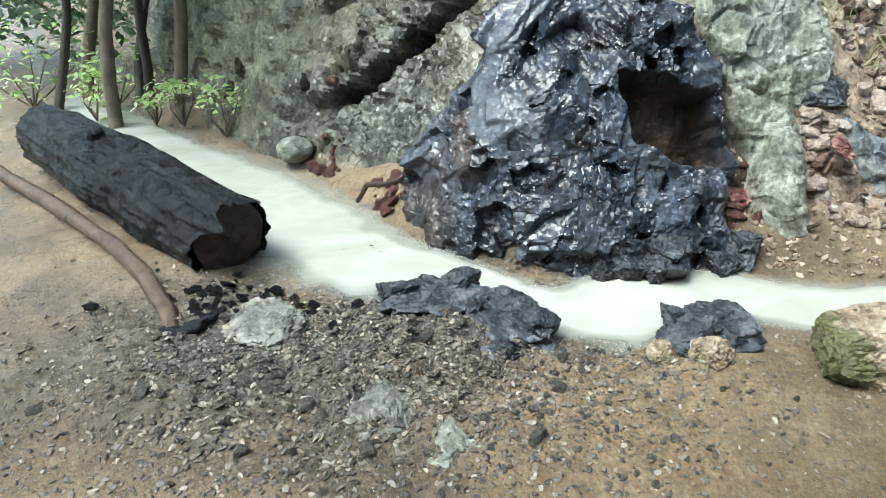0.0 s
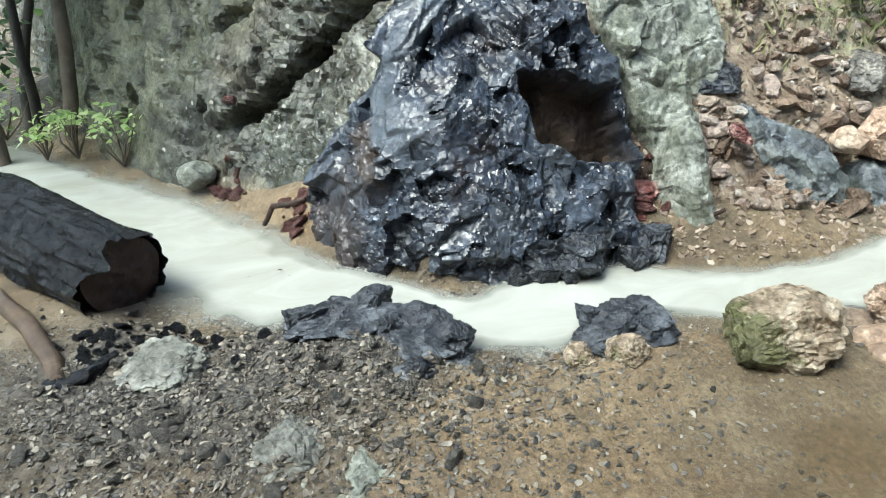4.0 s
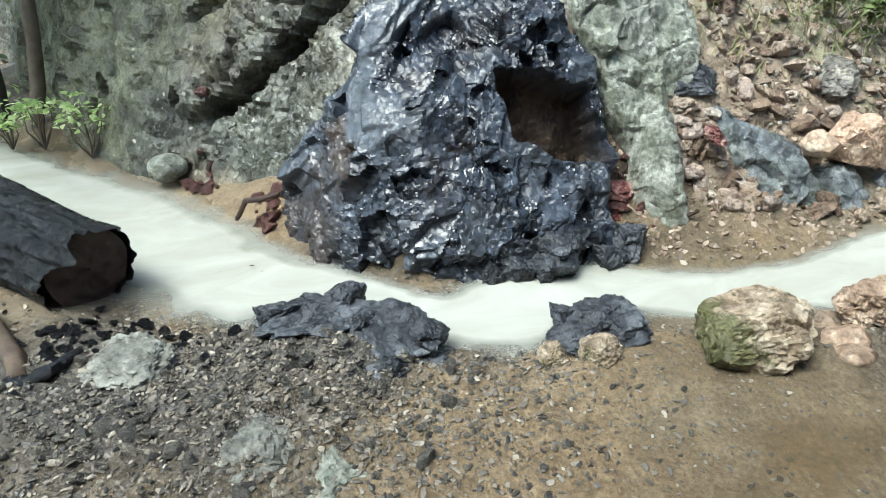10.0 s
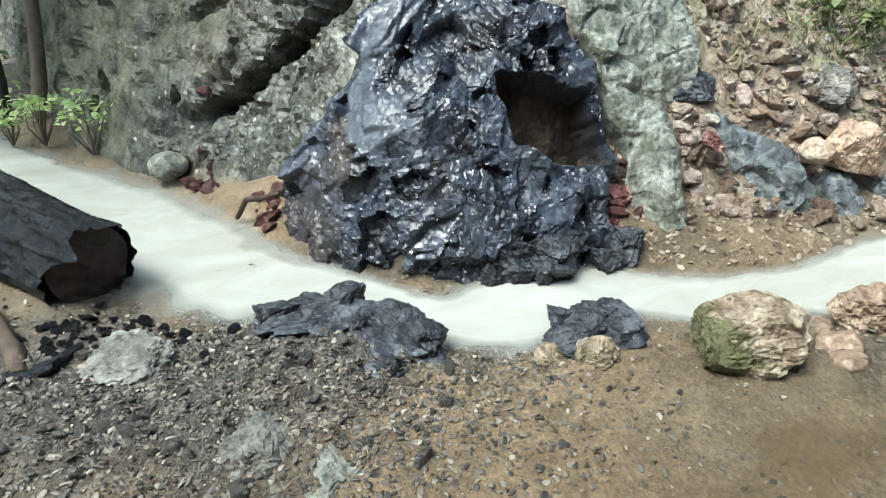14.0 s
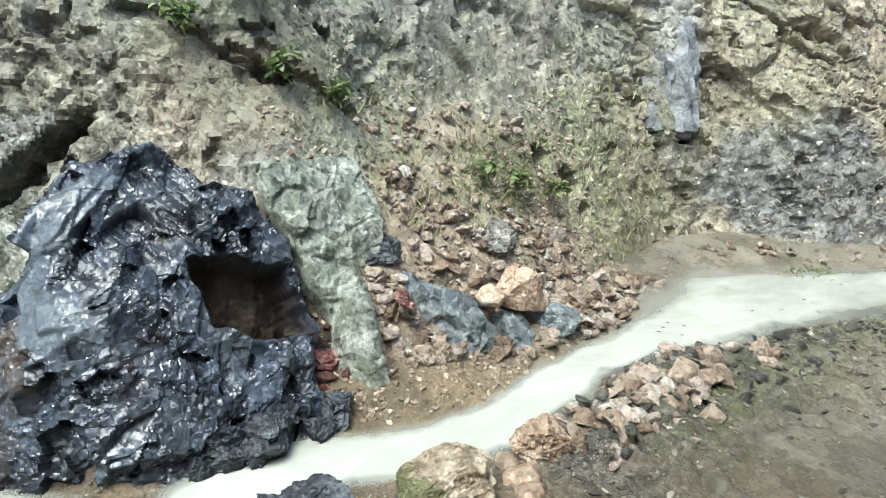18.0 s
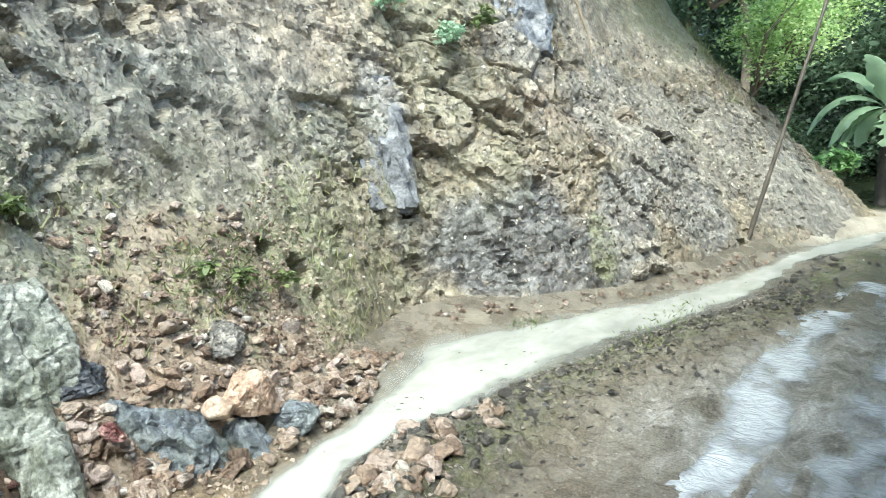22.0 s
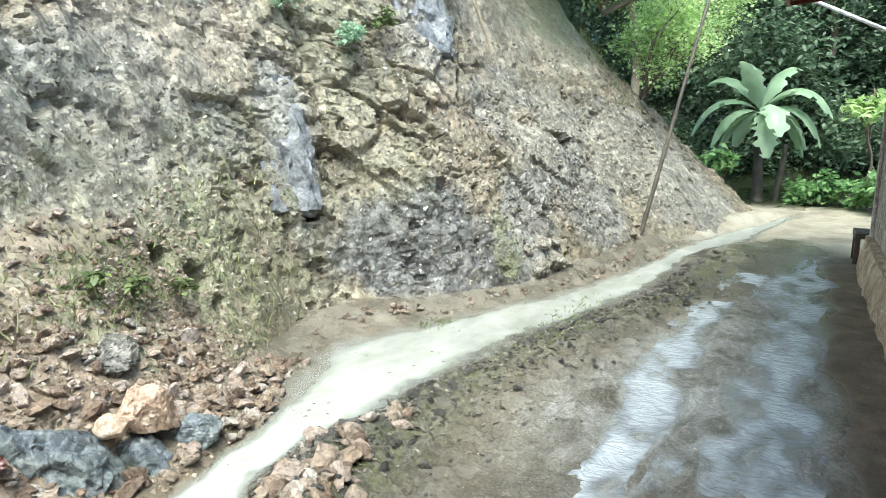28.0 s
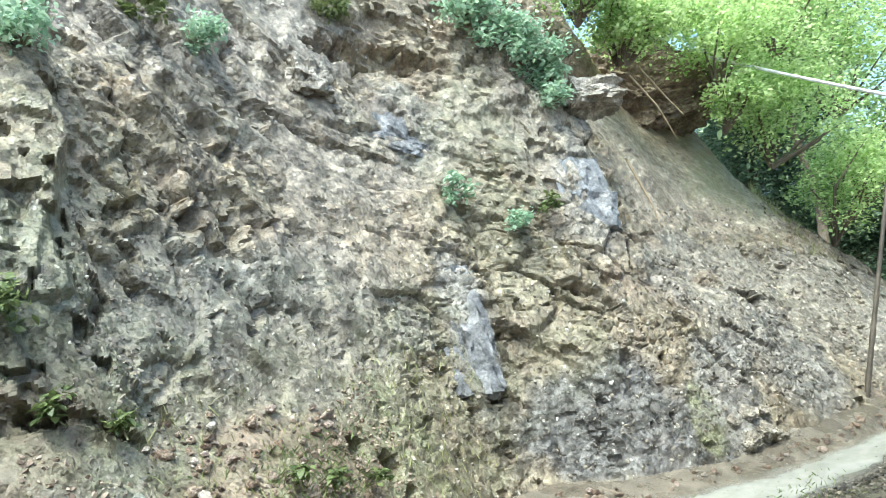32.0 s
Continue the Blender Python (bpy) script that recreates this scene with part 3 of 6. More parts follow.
def ground_height(x, y):
    """Height of mud and road, and the masks of its surface."""
    p = np.stack([x, y, np.zeros_like(x)], 1)
    mid, half = along(STREAM, y, 1), along(STREAM, y, 2)
    slope = np.gradient(along(STREAM, np.linspace(-4.5, 12.2, 400), 1), np.linspace(-4.5, 12.2, 400))
    tilt = np.interp(y, np.linspace(-4.5, 12.2, 400), slope)
    d = (x - mid) / np.sqrt(1 + tilt * tilt) + 0.05 * vnoise(p * 4, 3) + 0.06 * fbm(p * 9, 3, 4)
    r = np.abs(d) / half
    inside = np.clip(1 - r * r, 0, 1)
    bank = smooth(1.0, 2.7, r)
    near = smooth(-3.4, -2.6, y) * smooth(12.5, 11.0, y)
    z = np.where(r < 1, -0.034 - 0.07 * inside, -0.034 + 0.054 * bank)
    z = z * near
    out = smooth(0.0, 0.25, d) * smooth(0.0, 1.0, r - 1)
    mound = np.exp(-(((x + 1.85) / 0.35) ** 2) - (((y + 0.35) / 0.8) ** 2)) * 0.05 + np.exp(-(((x - mid - 0.55) / 0.3) ** 2) - (((y - 2.6) / 1.5) ** 2)) * 0.07
    z += mound * out
    lump = fbm(p * 2.2, 4, 5)
    z += 0.035 * lump * smooth(0.9, 1.6, r) * (1 - 0.6 * smooth(0.9, 1.6, x - mid) * smooth(2.4, 3.4, y))
    gravel = np.clip(np.exp(-(((x + 1.9) / 0.5) ** 2) - (((y + 0.6) / 1.0) ** 2)) * 1.5 + np.exp(-(((x - mid - 0.5) / 0.4) ** 2)) * smooth(0.9, 1.6, y) * smooth(9, 6, y) * 0.9 + 0.5 * fbm(p * 1.6, 3, 9), 0, 1)
    road = smooth(0.9, 1.6, x - mid) * smooth(2.4, 3.4, y) * smooth(0.62, 0.3, x + 0.15 * vnoise(p * 2.5, 61))
    ruts = np.exp(-(((x - 0.28 * (y - 6) / 6 + 0.48) / 0.2) ** 2)) * smooth(2.8, 3.8, y) * smooth(9.0, 7.5, y) + 0.95 * np.exp(-(((x - 0.06 - 0.02 * (y - 6)) / 0.28) ** 2)) * smooth(2.6, 3.8, y) * smooth(10.2, 9.0, y)
    z += road * (0.02 * fbm(p * (9, 0.9, 1), 4, 77) - 0.05 * ruts * (0.85 + 0.4 * vnoise(p * 1.3, 14)))
    for x0, lean, wide in ((-1.0, 0.13, 0.03), (-0.72, 0.12, 0.02), (-0.22, 0.07, 0.035), (0.02, 0.05, 0.025), (-0.42, 0.1, 0.02)):
        z += road * 0.022 * np.exp(-(((x - x0 - lean * (y - 3) - 0.05 * vnoise(p * 1.7, 83)) / wide) ** 2)) * (0.6 + 0.6 * vnoise(p * 3.1, 84))
    chips, own = facets(p * 30, 21, 0.6, 0.1)
    z += 0.013 * chips * gravel * smooth(1.0, 1.5, r)
    chips, own = facets(p * 13, 31, 0.8, 0.1)
    clods = smooth(0.1, 0.3, d - half) * smooth(1.2, 0.7, d - half) * smooth(1.0, 1.8, y) * smooth(7.0, 5.0, y)
    z += 0.024 * chips * np.maximum(gravel * (1 - road), 1.8 * clods) * smooth(1.0, 1.6, r)
    z += np.where(x < mid, 0.1 * smooth(1.2, 4.0, r) * near, 0)
    far = smooth(13.0, 17.0, y)
    z += np.where(y > 13, 0.3 * (y - 13) * far, 0).clip(0, 10)
    z -= 0.032 * np.exp(-(((x + 1.22) / 0.34) ** 2) - (((y - 1.3) / 1.0) ** 2))
    z += 0.3 * fbm(p * 0.2, 3, 2) * smooth(14, 30, np.hypot(x, y - 3))
    grass = np.clip(smooth(0.3, 0.5, x - mid) * smooth(1.1, 0.6, x - mid) * smooth(1.5, 2.4, y), 0, 1) * 0.6 + far
    wet = np.clip(ruts + smooth(1.6, 1.0, r) + 0.8 * np.exp(-(((x + 1.3) / 0.5) ** 2) - (((y - 1.1) / 0.9) ** 2)), 0, 1)
    verge = smooth(0.34, 0.5, x + 0.1 * vnoise(p * 3, 62)) * smooth(2.0, 3.0, y) * smooth(9.0, 8.0, y)
    apron = 0.8 * smooth(8.8, 9.8, y + 0.5 * vnoise(p * 1.5, 63)) * smooth(13.2, 12.6, y)
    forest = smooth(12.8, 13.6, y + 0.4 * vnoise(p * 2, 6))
    silt = 0.75 * smooth(1.2, 3.0, y)
    ochre = np.clip(1.4 * np.exp(-(((x + 2.98) / 0.3) ** 2) - (((y + 0.72) / 0.42) ** 2)) + 1.2 * np.exp(-(((x + 1.4) / 0.4) ** 2) - (((y - 0.15) / 0.55) ** 2)) + 1.5 * fbm(p * 3.5, 4, 19) - 0.1, 0, 1) * smooth(2.5, 1.5, y)
    return z, dict(apron=apron, verge=verge, ochre=ochre, silt=silt, forest=forest, gravel=gravel, road=road, grass=np.clip(grass, 0, 1), wet=wet)


def spaced(*steps):
    """Grid lines: start, then (end, step) stretch by stretch."""
    out = [steps[0]]
    for end, step in steps[1:]:
        n = max(1, round((end - out[-1]) / step))
        out += list(np.linspace(out[-1], end, n + 1)[1:])
    return np.array(out)


def build_ground():
    xs = spaced(-220, (-40, 20), (-8, 2), (-5, 0.15), (-3.2, 0.04), (-0.9, 0.016), (1.0, 0.03), (3, 0.25), (40, 4), (220, 20))
    ys = spaced(-220, (-40, 20), (-6, 2), (-3, 0.1), (-1.6, 0.03), (3.2, 0.016), (6, 0.03), (10, 0.05), (16, 0.2), (40, 1.5), (260, 20))
    gx, gy = np.meshgrid(xs, ys, indexing="ij")
    x, y = gx.ravel(), gy.ravel()
    z, masks = ground_height(x, y)
    me = mesh_from("ground", np.stack([x, y, z], 1), grid_quads(len(xs), len(ys)))
    for key, value in masks.items():
        mask(me, key, value)
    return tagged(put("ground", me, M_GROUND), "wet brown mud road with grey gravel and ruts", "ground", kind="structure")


build_ground()


def build_stream():
    ys = np.linspace(-4.4, 12.1, 700)
    mid, half = along(STREAM, ys, 1), along(STREAM, ys, 2)
    tilt = np.gradient(mid, ys)
    side = np.stack([1 / np.sqrt(1 + tilt**2), -tilt / np.sqrt(1 + tilt**2)], 1)
    w = np.linspace(-1.9, 1.9, 53)
    px = mid[:, None] + side[:, :1] * w[None] * half[:, None]
    py = ys[:, None] + side[:, 1:] * w[None] * half[:, None]
    depth = np.repeat(np.clip((1.8 - np.abs(w)) / 1.1, 0, 1)[None], len(ys), 0).ravel()
    v = np.stack([px.ravel(), py.ravel(), np.zeros(px.size)], 1)
    v[:, 2] = -0.022 + 0.003 * fbm(v * (5, 5, 5), 3, 8)
    me = mesh_from("stream", v, grid_quads(len(ys), len(w)))
    depth = depth * np.clip((-0.012 - ground_height(v[:, 0], v[:, 1])[0]) / 0.05, 0, 1)
    depth *= 1 - 0.4 * smooth(2.0, 4.5, v[:, 1]) * (0.7 + 0.9 * fbm(v * (4, 1.8, 1), 4, 12))
    mask(me, "depth", depth)
    return tagged(put("stream", me, M_MILK), "milky white runoff water flowing in a roadside ditch", "stream", kind="structure")


build_stream()


def cliff_point(y, h):
    """The bare form of the cliff: foot station y, height h above the road (arrays)."""
    foot = along(FOOT, y, 1)
    ty = np.linspace(-6, 13.5, 300)
    grad = np.interp(y, ty, np.gradient(along(FOOT, ty, 1), ty))
    low, high = along(FOOT, y, 2), along(FOOT, y, 3)
    back = np.minimum(h, 1.2) / np.tan(np.radians(low)) + np.maximum(h - 1.2, 0) / np.tan(np.radians(high))
    nx, ny = -1 / np.sqrt(1 + grad**2), grad / np.sqrt(1 + grad**2)
    return foot + nx * back, y + ny * back, nx, ny


BLOBS = {  # mask: y along the foot, height, spread in y and in height, strength
    "pale": [(2.9, 1.6, 0.7, 0.5, 0.45), (7.0, 1.2, 0.4, 0.3, 0.55), (8.0, 1.6, 0.5, 0.3, 0.5), (7.3, 2.0, 0.4, 0.25, 0.5), (9.2, 1.4, 0.5, 0.35, 0.45), (3.8, 3.3, 0.5, 0.5, 0.3), (5.0, 3.7, 0.35, 0.6, 0.35), (2.6, 4.2, 0.8, 0.5, 0.45), (0.95, 1.15, 0.35, 0.4, 0.8), (1.3, 1.55, 0.7, 0.4, 0.5), (1.9, 1.4, 0.5, 0.35, 0.4), (2.6, 1.35, 0.4, 0.3, 0.4), (4.32, 1.45, 0.1, 0.5, 0.85), (5.5, 2.65, 0.22, 0.5, 0.55), (6.5, 1.7, 0.35, 0.3, 0.5), (6.6, 0.9, 0.18, 0.14, 0.8), (4.3, 3.4, 0.14, 0.3, 0.55), (3.9, 4.4, 0.2, 0.4, 0.6),
             (6.25, 0.3, 0.14, 0.18, 0.8), (10.2, 0.6, 0.8, 0.5, 0.6), (-1.45, 0.3, 0.08, 0.1, 0.8), (5.9, 3.7, 0.2, 0.3, 0.8), (3.95, 1.5, 0.12, 0.12, 0.6), (7.6, 0.5, 0.4, 0.2, 0.5), (8.4, 0.9, 0.5, 0.3, 0.4), (9.3, 0.7, 0.4, 0.3, 0.4)],
    "slate": [(5.1, 0.5, 0.5, 0.35, 0.75), (5.6, 0.25, 0.4, 0.25, 0.7), (6.3, 0.55, 0.3, 0.35, 0.6), (-1.6, 0.3, 0.5, 0.4, 0.6), (-0.5, 0.25, 0.3, 0.14, 0.8), (7.5, 0.7, 0.5, 0.4, 0.5), (2.5, 1.9, 0.5, 0.3, 0.35)],
    "soil": [(7.4, 3.0, 0.6, 0.6, 0.8), (8.9, 2.9, 1.0, 0.5, 0.9), (3.8, 2.6, 0.35, 0.5, 0.5), (9.0, 3.9, 2.0, 0.7, 0.9),
             (4.0, 4.2, 0.12, 0.25, 0.6), (3.1, 1.5, 0.3, 0.3, 0.35)],
    "earth": [(8.3, 5.0, 1.3, 0.6, 1.0), (9.4, 3.7, 0.5, 0.3, 0.8), (2.6, 0.8, 0.5, 0.22, 0.9), (2.2, 0.35, 0.7, 0.4, 0.95), (1.4, 0.3, 0.4, 0.3, 0.9), (0.7, 1.3, 0.35, 0.2, 0.6), (3.0, 0.15, 0.5, 0.14, 0.8)],
    "slick": [(-0.42, 0.5, 0.3, 0.42, 0.9)],
    # last two blobs darken the ledge recess with painted shade, the rest is wet rock
    "damp_shade": [(-0.95, 0.75, 0.45, 0.55, 0.75), (-1.7, 0.6, 0.55, 0.9, 1.0), (-2.6, 1.2, 0.7, 1.2, 0.8), (-0.2, 1.25, 0.3, 0.3, 0.6), (0.45, 1.9, 0.6, 0.5, 0.75), (1.1, 1.45, 0.5, 0.2, 0.6)],
    "moss": [(2.6, 1.6, 0.6, 0.5, 0.3), (2.2, 1.2, 0.7, 0.4, 0.5), (3.4, 0.5, 0.25, 0.55, 1.0), (3.9, 0.9, 0.45, 0.6, 0.5), (2.6, 0.65, 0.35, 0.2, 0.8), (1.5, 1.1, 0.5, 0.25, 0.8), (5.88, 0.4, 0.1, 0.2, 1.0), (-2.1, 0.7, 0.5, 0.9, 0.7), (-1.5, 0.9, 0.4, 0.35, 0.5), (4.65, 3.0, 0.22, 0.8, 0.45),
             (1.0, 1.9, 0.6, 0.8, 0.5), (4.9, 1.5, 0.25, 0.5, 0.35), (1.8, 2.4, 0.5, 0.6, 0.3), (9.6, 2.9, 0.8, 0.4, 0.8)],
    # brown earth in the outcrop's hollow; elsewhere shade put into the rock colour
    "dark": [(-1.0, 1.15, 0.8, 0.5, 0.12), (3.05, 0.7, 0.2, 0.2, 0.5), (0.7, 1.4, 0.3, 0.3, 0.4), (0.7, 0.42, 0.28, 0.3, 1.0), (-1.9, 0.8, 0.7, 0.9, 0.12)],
}
HOLES = [  # y along the foot, height, half sizes, depth
    (0.62, 0.44, 0.26, 0.24, 0.34), (4.3, 4.22, 0.22, 0.16, 0.35), (5.0, 1.66, 0.1, 0.05, 0.2), (5.05, 3.05, 0.07, 0.07, 0.18), (5.7, 3.75, 0.1, 0.09, 0.2), (5.95, 2.3, 0.08, 0.1, 0.25), (4.74, 3.9, 0.08, 0.05, 0.16), 
        (3.13, 3.06, 0.09, 0.14, 0.16), (2.77, 2.56, 0.07, 0.07, 0.2), (2.05, 2.74, 0.07, 0.06, 0.16), (2.85, 2.42, 0.06, 0.07, 0.18), (0.7, 1.36, 0.14, 0.08, 0.14),
    (3.12, 0.78, 0.07, 0.08, 0.24), (3.26, 0.6, 0.07, 0.09, 0.24), (3.3, 0.42, 0.05, 0.06, 0.18), (7.76, 1.33, 0.16, 0.09, 0.35), (4.85, 1.72, 0.07, 0.05, 0.16),
    (4.38, 0.84, 0.06, 0.035, 0.16), (6.4, 2.5, 0.1, 0.14, 0.28), (4.55, 2.35, 0.05, 0.08, 0.14), (6.0, 3.25, 0.12, 0.08, 0.2), (2.3, 1.35, 0.1, 0.06, 0.07),
    (4.15, 1.3, 0.04, 0.05, 0.12), (1.7, 1.55, 0.14, 0.08, 0.08), (4.1, 4.15, 0.14, 0.1, 0.2), (2.45, 3.2, 0.08, 0.08, 0.16), (7.2, 1.0, 0.07, 0.05, 0.12)]
CRACKS = [  # from (y, height) to (y, height), half width, depth, overhang of the upper lip
    (0.04, 1.64, 1.64, 1.08, 0.03, 0.08, 0.015), (5.35, 2.5, 5.3, 3.3, 0.02, 0.12, 0.0), (4.05, 3.7, 4.5, 3.0, 0.02, 0.08, 0.04), (6.6, 1.15, 7.4, 0.75, 0.02, 0.04, 0.04), (7.0, 1.6, 8.2, 1.25, 0.02, 0.04, 0.05),
        (-0.98, 0.28, -0.08, 1.16, 0.04, 0.26, 0.03), (-1.05, 0.75, -0.75, 1.15, 0.025, 0.12, 0.04), (4.47, 1.0, 4.55, 2.1, 0.02, 0.1, 0.0),
    (2.6, 2.0, 3.35, 3.2, 0.03, 0.1, 0.05), (5.15, 2.2, 4.75, 3.6, 0.025, 0.12, 0.0), (3.3, 3.4, 4.2, 3.0, 0.025, 0.1, 0.05), (1.7, 1.25, 2.4, 1.5, 0.03, 0.05, 0.03),
    (5.2, 0.3, 4.6, 1.3, 0.015, 0.05, 0.0), (5.6, 0.2, 5.1, 1.0, 0.015, 0.05, 0.0), (6.5, 0.6, 5.9, 1.5, 0.02, 0.08, 0.03)]


FACE = []  # places on the rock face where loose chips lie


def build_cliff():
    ys = spaced(-6, (-2.6, 0.06), (-1.5, 0.02), (0.8, 0.017), (7.2, 0.0155), (9.8, 0.02), (13.5, 0.045))
    crest = along(FOOT, ys, 4)
    vs = np.concatenate([np.linspace(0, 0.62, 230), np.linspace(0.62, 1, 90)[1:]])
    top = np.linspace(0, 1, 22)[1:] ** 1.5
    nv = len(vs) + len(top)
    gy = np.repeat(ys, nv)
    h = np.concatenate([np.outer(crest, vs) - 0.12 * (1 - vs)[None], crest[:, None] + np.outer(np.ones(len(ys)), top * 3.0)], 1).ravel()
    run = np.concatenate([np.zeros((len(ys), len(vs))), np.outer(np.ones(len(ys)), top * 9.0)], 1).ravel()
    x, y, nx, ny = cliff_point(gy, np.minimum(h, np.repeat(crest, nv)))
    x, y = x + nx * run, y + ny * run
    p = np.stack([x, y, h], 1)
    q = p + 0.07 * np.stack([fbm(p * 3, 3, 41), fbm(p * 3, 3, 42), fbm(p * 3, 3, 43)], 1)
    values = {}
    edge = fbm(p * 3.5, 4, 91)
    for key, blobs in BLOBS.items():
        value = np.zeros(len(p))
        for by, bh, sy, sh, s in blobs:
            value = np.maximum(value, s * smooth(1.3, 0.75, np.hypot((gy - by) / sy / 1.4, (h - bh) / sh / 1.4) + edge * 0.55))
        values[key] = value
    lean = np.stack([q[:, 0], q[:, 1] + 0.5 * q[:, 2], q[:, 2]], 1)
    out = np.stack([-nx, -ny, np.full_like(nx, 0.35)], 1)
    out /= np.linalg.norm(out, axis=1)[:, None]
    foot = 0.35 + 0.65 * smooth(-0.1, 0.3, h)
    flat = np.clip(values["pale"] + 0.75 * values["soil"] + 0.3 * values["slate"] + values["slick"], 0, 0.95)
    rocky = 1 - 0.85 * np.clip(values["soil"] + values["earth"], 0, 1)
    high = smooth(0.9, 1.7, h + 0.5 * edge) * smooth(0.3, 1.2, gy) + 0.15 * smooth(-0.1, -0.4, gy)
    small, own3 = facets(q * (8.0, 9.0, 9.0), 71, 1.15, 0.4 * smooth(0.1, 0.3, fbm(p * 2.6, 3, 47)), 0.16)
    tiny, own4 = facets(q * 24, 81, 0.9, 0.0, 0.6)
    jag = fbm(p * 11, 3, 49)
    # large form: swells, leaning ledges with undercut lips, the step down to the soil slope
    d = 0.12 * fbm(p * 0.9, 3, 45) + 0.045 * fbm(p * 2.4, 3, 44)
    tier = (h + 0.3 * gy + 0.16 * fbm(p * 1.4, 3, 52)) / 0.37 + 0.22 * jag
    on = smooth(-0.02, 0.2, fbm(p * (1.3, 1.3, 2.2), 3, 53))
    d += 0.07 * (1 - tier % 1.0) * on * high * rocky * (1 - 0.7 * flat)
    tier = (h - 0.45 * gy + 0.1 * fbm(p * 2.1, 3, 54)) / 0.2 + 0.3 * jag
    on = smooth(0.12, 0.25, fbm(p * (2.2, 2.2, 3.2), 3, 55))
    d += 0.03 * (1 - tier % 1.0) * on * rocky * (1 - 0.8 * flat) * (0.35 + 0.65 * high)
    d -= 0.24 * smooth(5.97, 6.07, gy + 0.12 * edge + 0.05 * jag) * smooth(1.35, 1.75, h + 0.2 * edge) * smooth(9.0, 7.0, gy) * smooth(4.8, 4.0, h)
    slab = smooth(1.15, 0.92, np.hypot((gy - 4.34 - 0.1 * (h - 1.4)) / 0.15, (h - 1.42) / 0.58) + 0.25 * edge)
    d += 0.07 * slab
    for hy, hh, sy, sh, depth in HOLES:
        r = np.hypot((gy - hy) / sy, (h - hh) / sh) + 0.6 * edge + 0.9 * jag + 0.5 * (own3 - 0.5)
        d -= depth * smooth(1.15, 0.8, r)
    for y0, h0, y1, h1, wide, depth, lip in CRACKS:
        ly, lh = y1 - y0, h1 - h0
        size = math.hypot(ly, lh)
        t = ((gy - y0) * ly + (h - h0) * lh) / size**2
        off = ((h - h0) * ly - (gy - y0) * lh) / size * (1 if ly > 0 else -1) + 0.06 * edge + 0.05 * jag + 0.03 * (own3 - 0.5)
        on = smooth(-0.08, 0.05, t) * smooth(1.08, 0.95, t)
        d -= depth * on * smooth(1.3, 0.7, np.abs(off) / wide)
        d += lip * on * smooth(0.0, wide, off - wide) * smooth(0.6, 0.1, off)
    p = p + (d * foot)[:, None] * out
    # broken faces: blocks, then chips on them
    blocks, own1, gap1 = planes(p, out, lean * (1.9, 2.3, 2.1), 51, 0.22, 0.06, 0.1, 0.06)
    p = p + (blocks - p) * (rocky * (0.3 + 0.7 * high) * (1 - 0.6 * flat) * foot)[:, None]
    chunks, own2, gap2 = planes(p, out, lean * (6.2, 7.4, 7.0), 61, 0.3, 0.08, 0.04, 0.05)
    p = p + (chunks - p) * (rocky * (0.75 - 0.5 * flat) * foot * (0.35 + 0.65 * smooth(-0.1, 0.2, fbm(p * 1.3, 3, 59))))[:, None]
    open_joint = smooth(0.0, 0.25, fbm(p * 1.7, 3, 46)) * rocky * (1 - 0.7 * flat)
    d = -0.05 * smooth(0.1, 0.03, gap1) * open_joint * high - 0.03 * smooth(0.12, 0.03, gap2) * smooth(0.0, 0.25, fbm(p * 2.3, 3, 57)) * rocky
    rag = (0.3 + 0.7 * smooth(-0.15, 0.2, fbm(p * 1.1, 3, 58))) * (1 - 0.6 * flat)
    d += (0.02 * small + 0.009 * tiny) * rag + 0.014 * fbm(p * 13, 4, 48) * (1 - 0.6 * values["slick"])
    pits = smooth(0.8, 0.82, own3) * smooth(1.2, 1.7, h) * smooth(3.6, 3.0, gy) * smooth(-0.1, 0.1, edge) + smooth(0.95, 0.96, own3) * (1 - flat) * rocky
    d -= 0.075 * np.clip(pits, 0, 1)
    p = p + (d * foot)[:, None] * out
    me = mesh_from("cliff", p, grid_quads(len(ys), nv))
    me.set_sharp_from_angle(angle=radians(28))
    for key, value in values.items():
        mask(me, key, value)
    mask(me, "block", np.clip(0.45 * own2 + 0.3 * own1 + 0.25 * own3, 0, 1))
    spots = np.where((gy > 0.9) & (gy < 9.5) & (h > 0.05) & (h < 2.6) & (run == 0))[0]
    FACE.extend(p[np.random.RandomState(4).choice(spots, 7000, False)])
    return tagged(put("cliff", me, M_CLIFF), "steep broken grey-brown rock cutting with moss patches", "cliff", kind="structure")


build_cliff()
bpy.context.view_layer.update()


def drop(x, y, top=2.6):
    """Height and slope of the ground or cliff below a place."""
    hit, place, normal, _, ob, _ = scene.ray_cast(bpy.context.evaluated_depsgraph_get(), Vector((x, y, top)), Vector((0, 0, -1)))
    return (place.z, ob.name) if hit else (0.0, "")


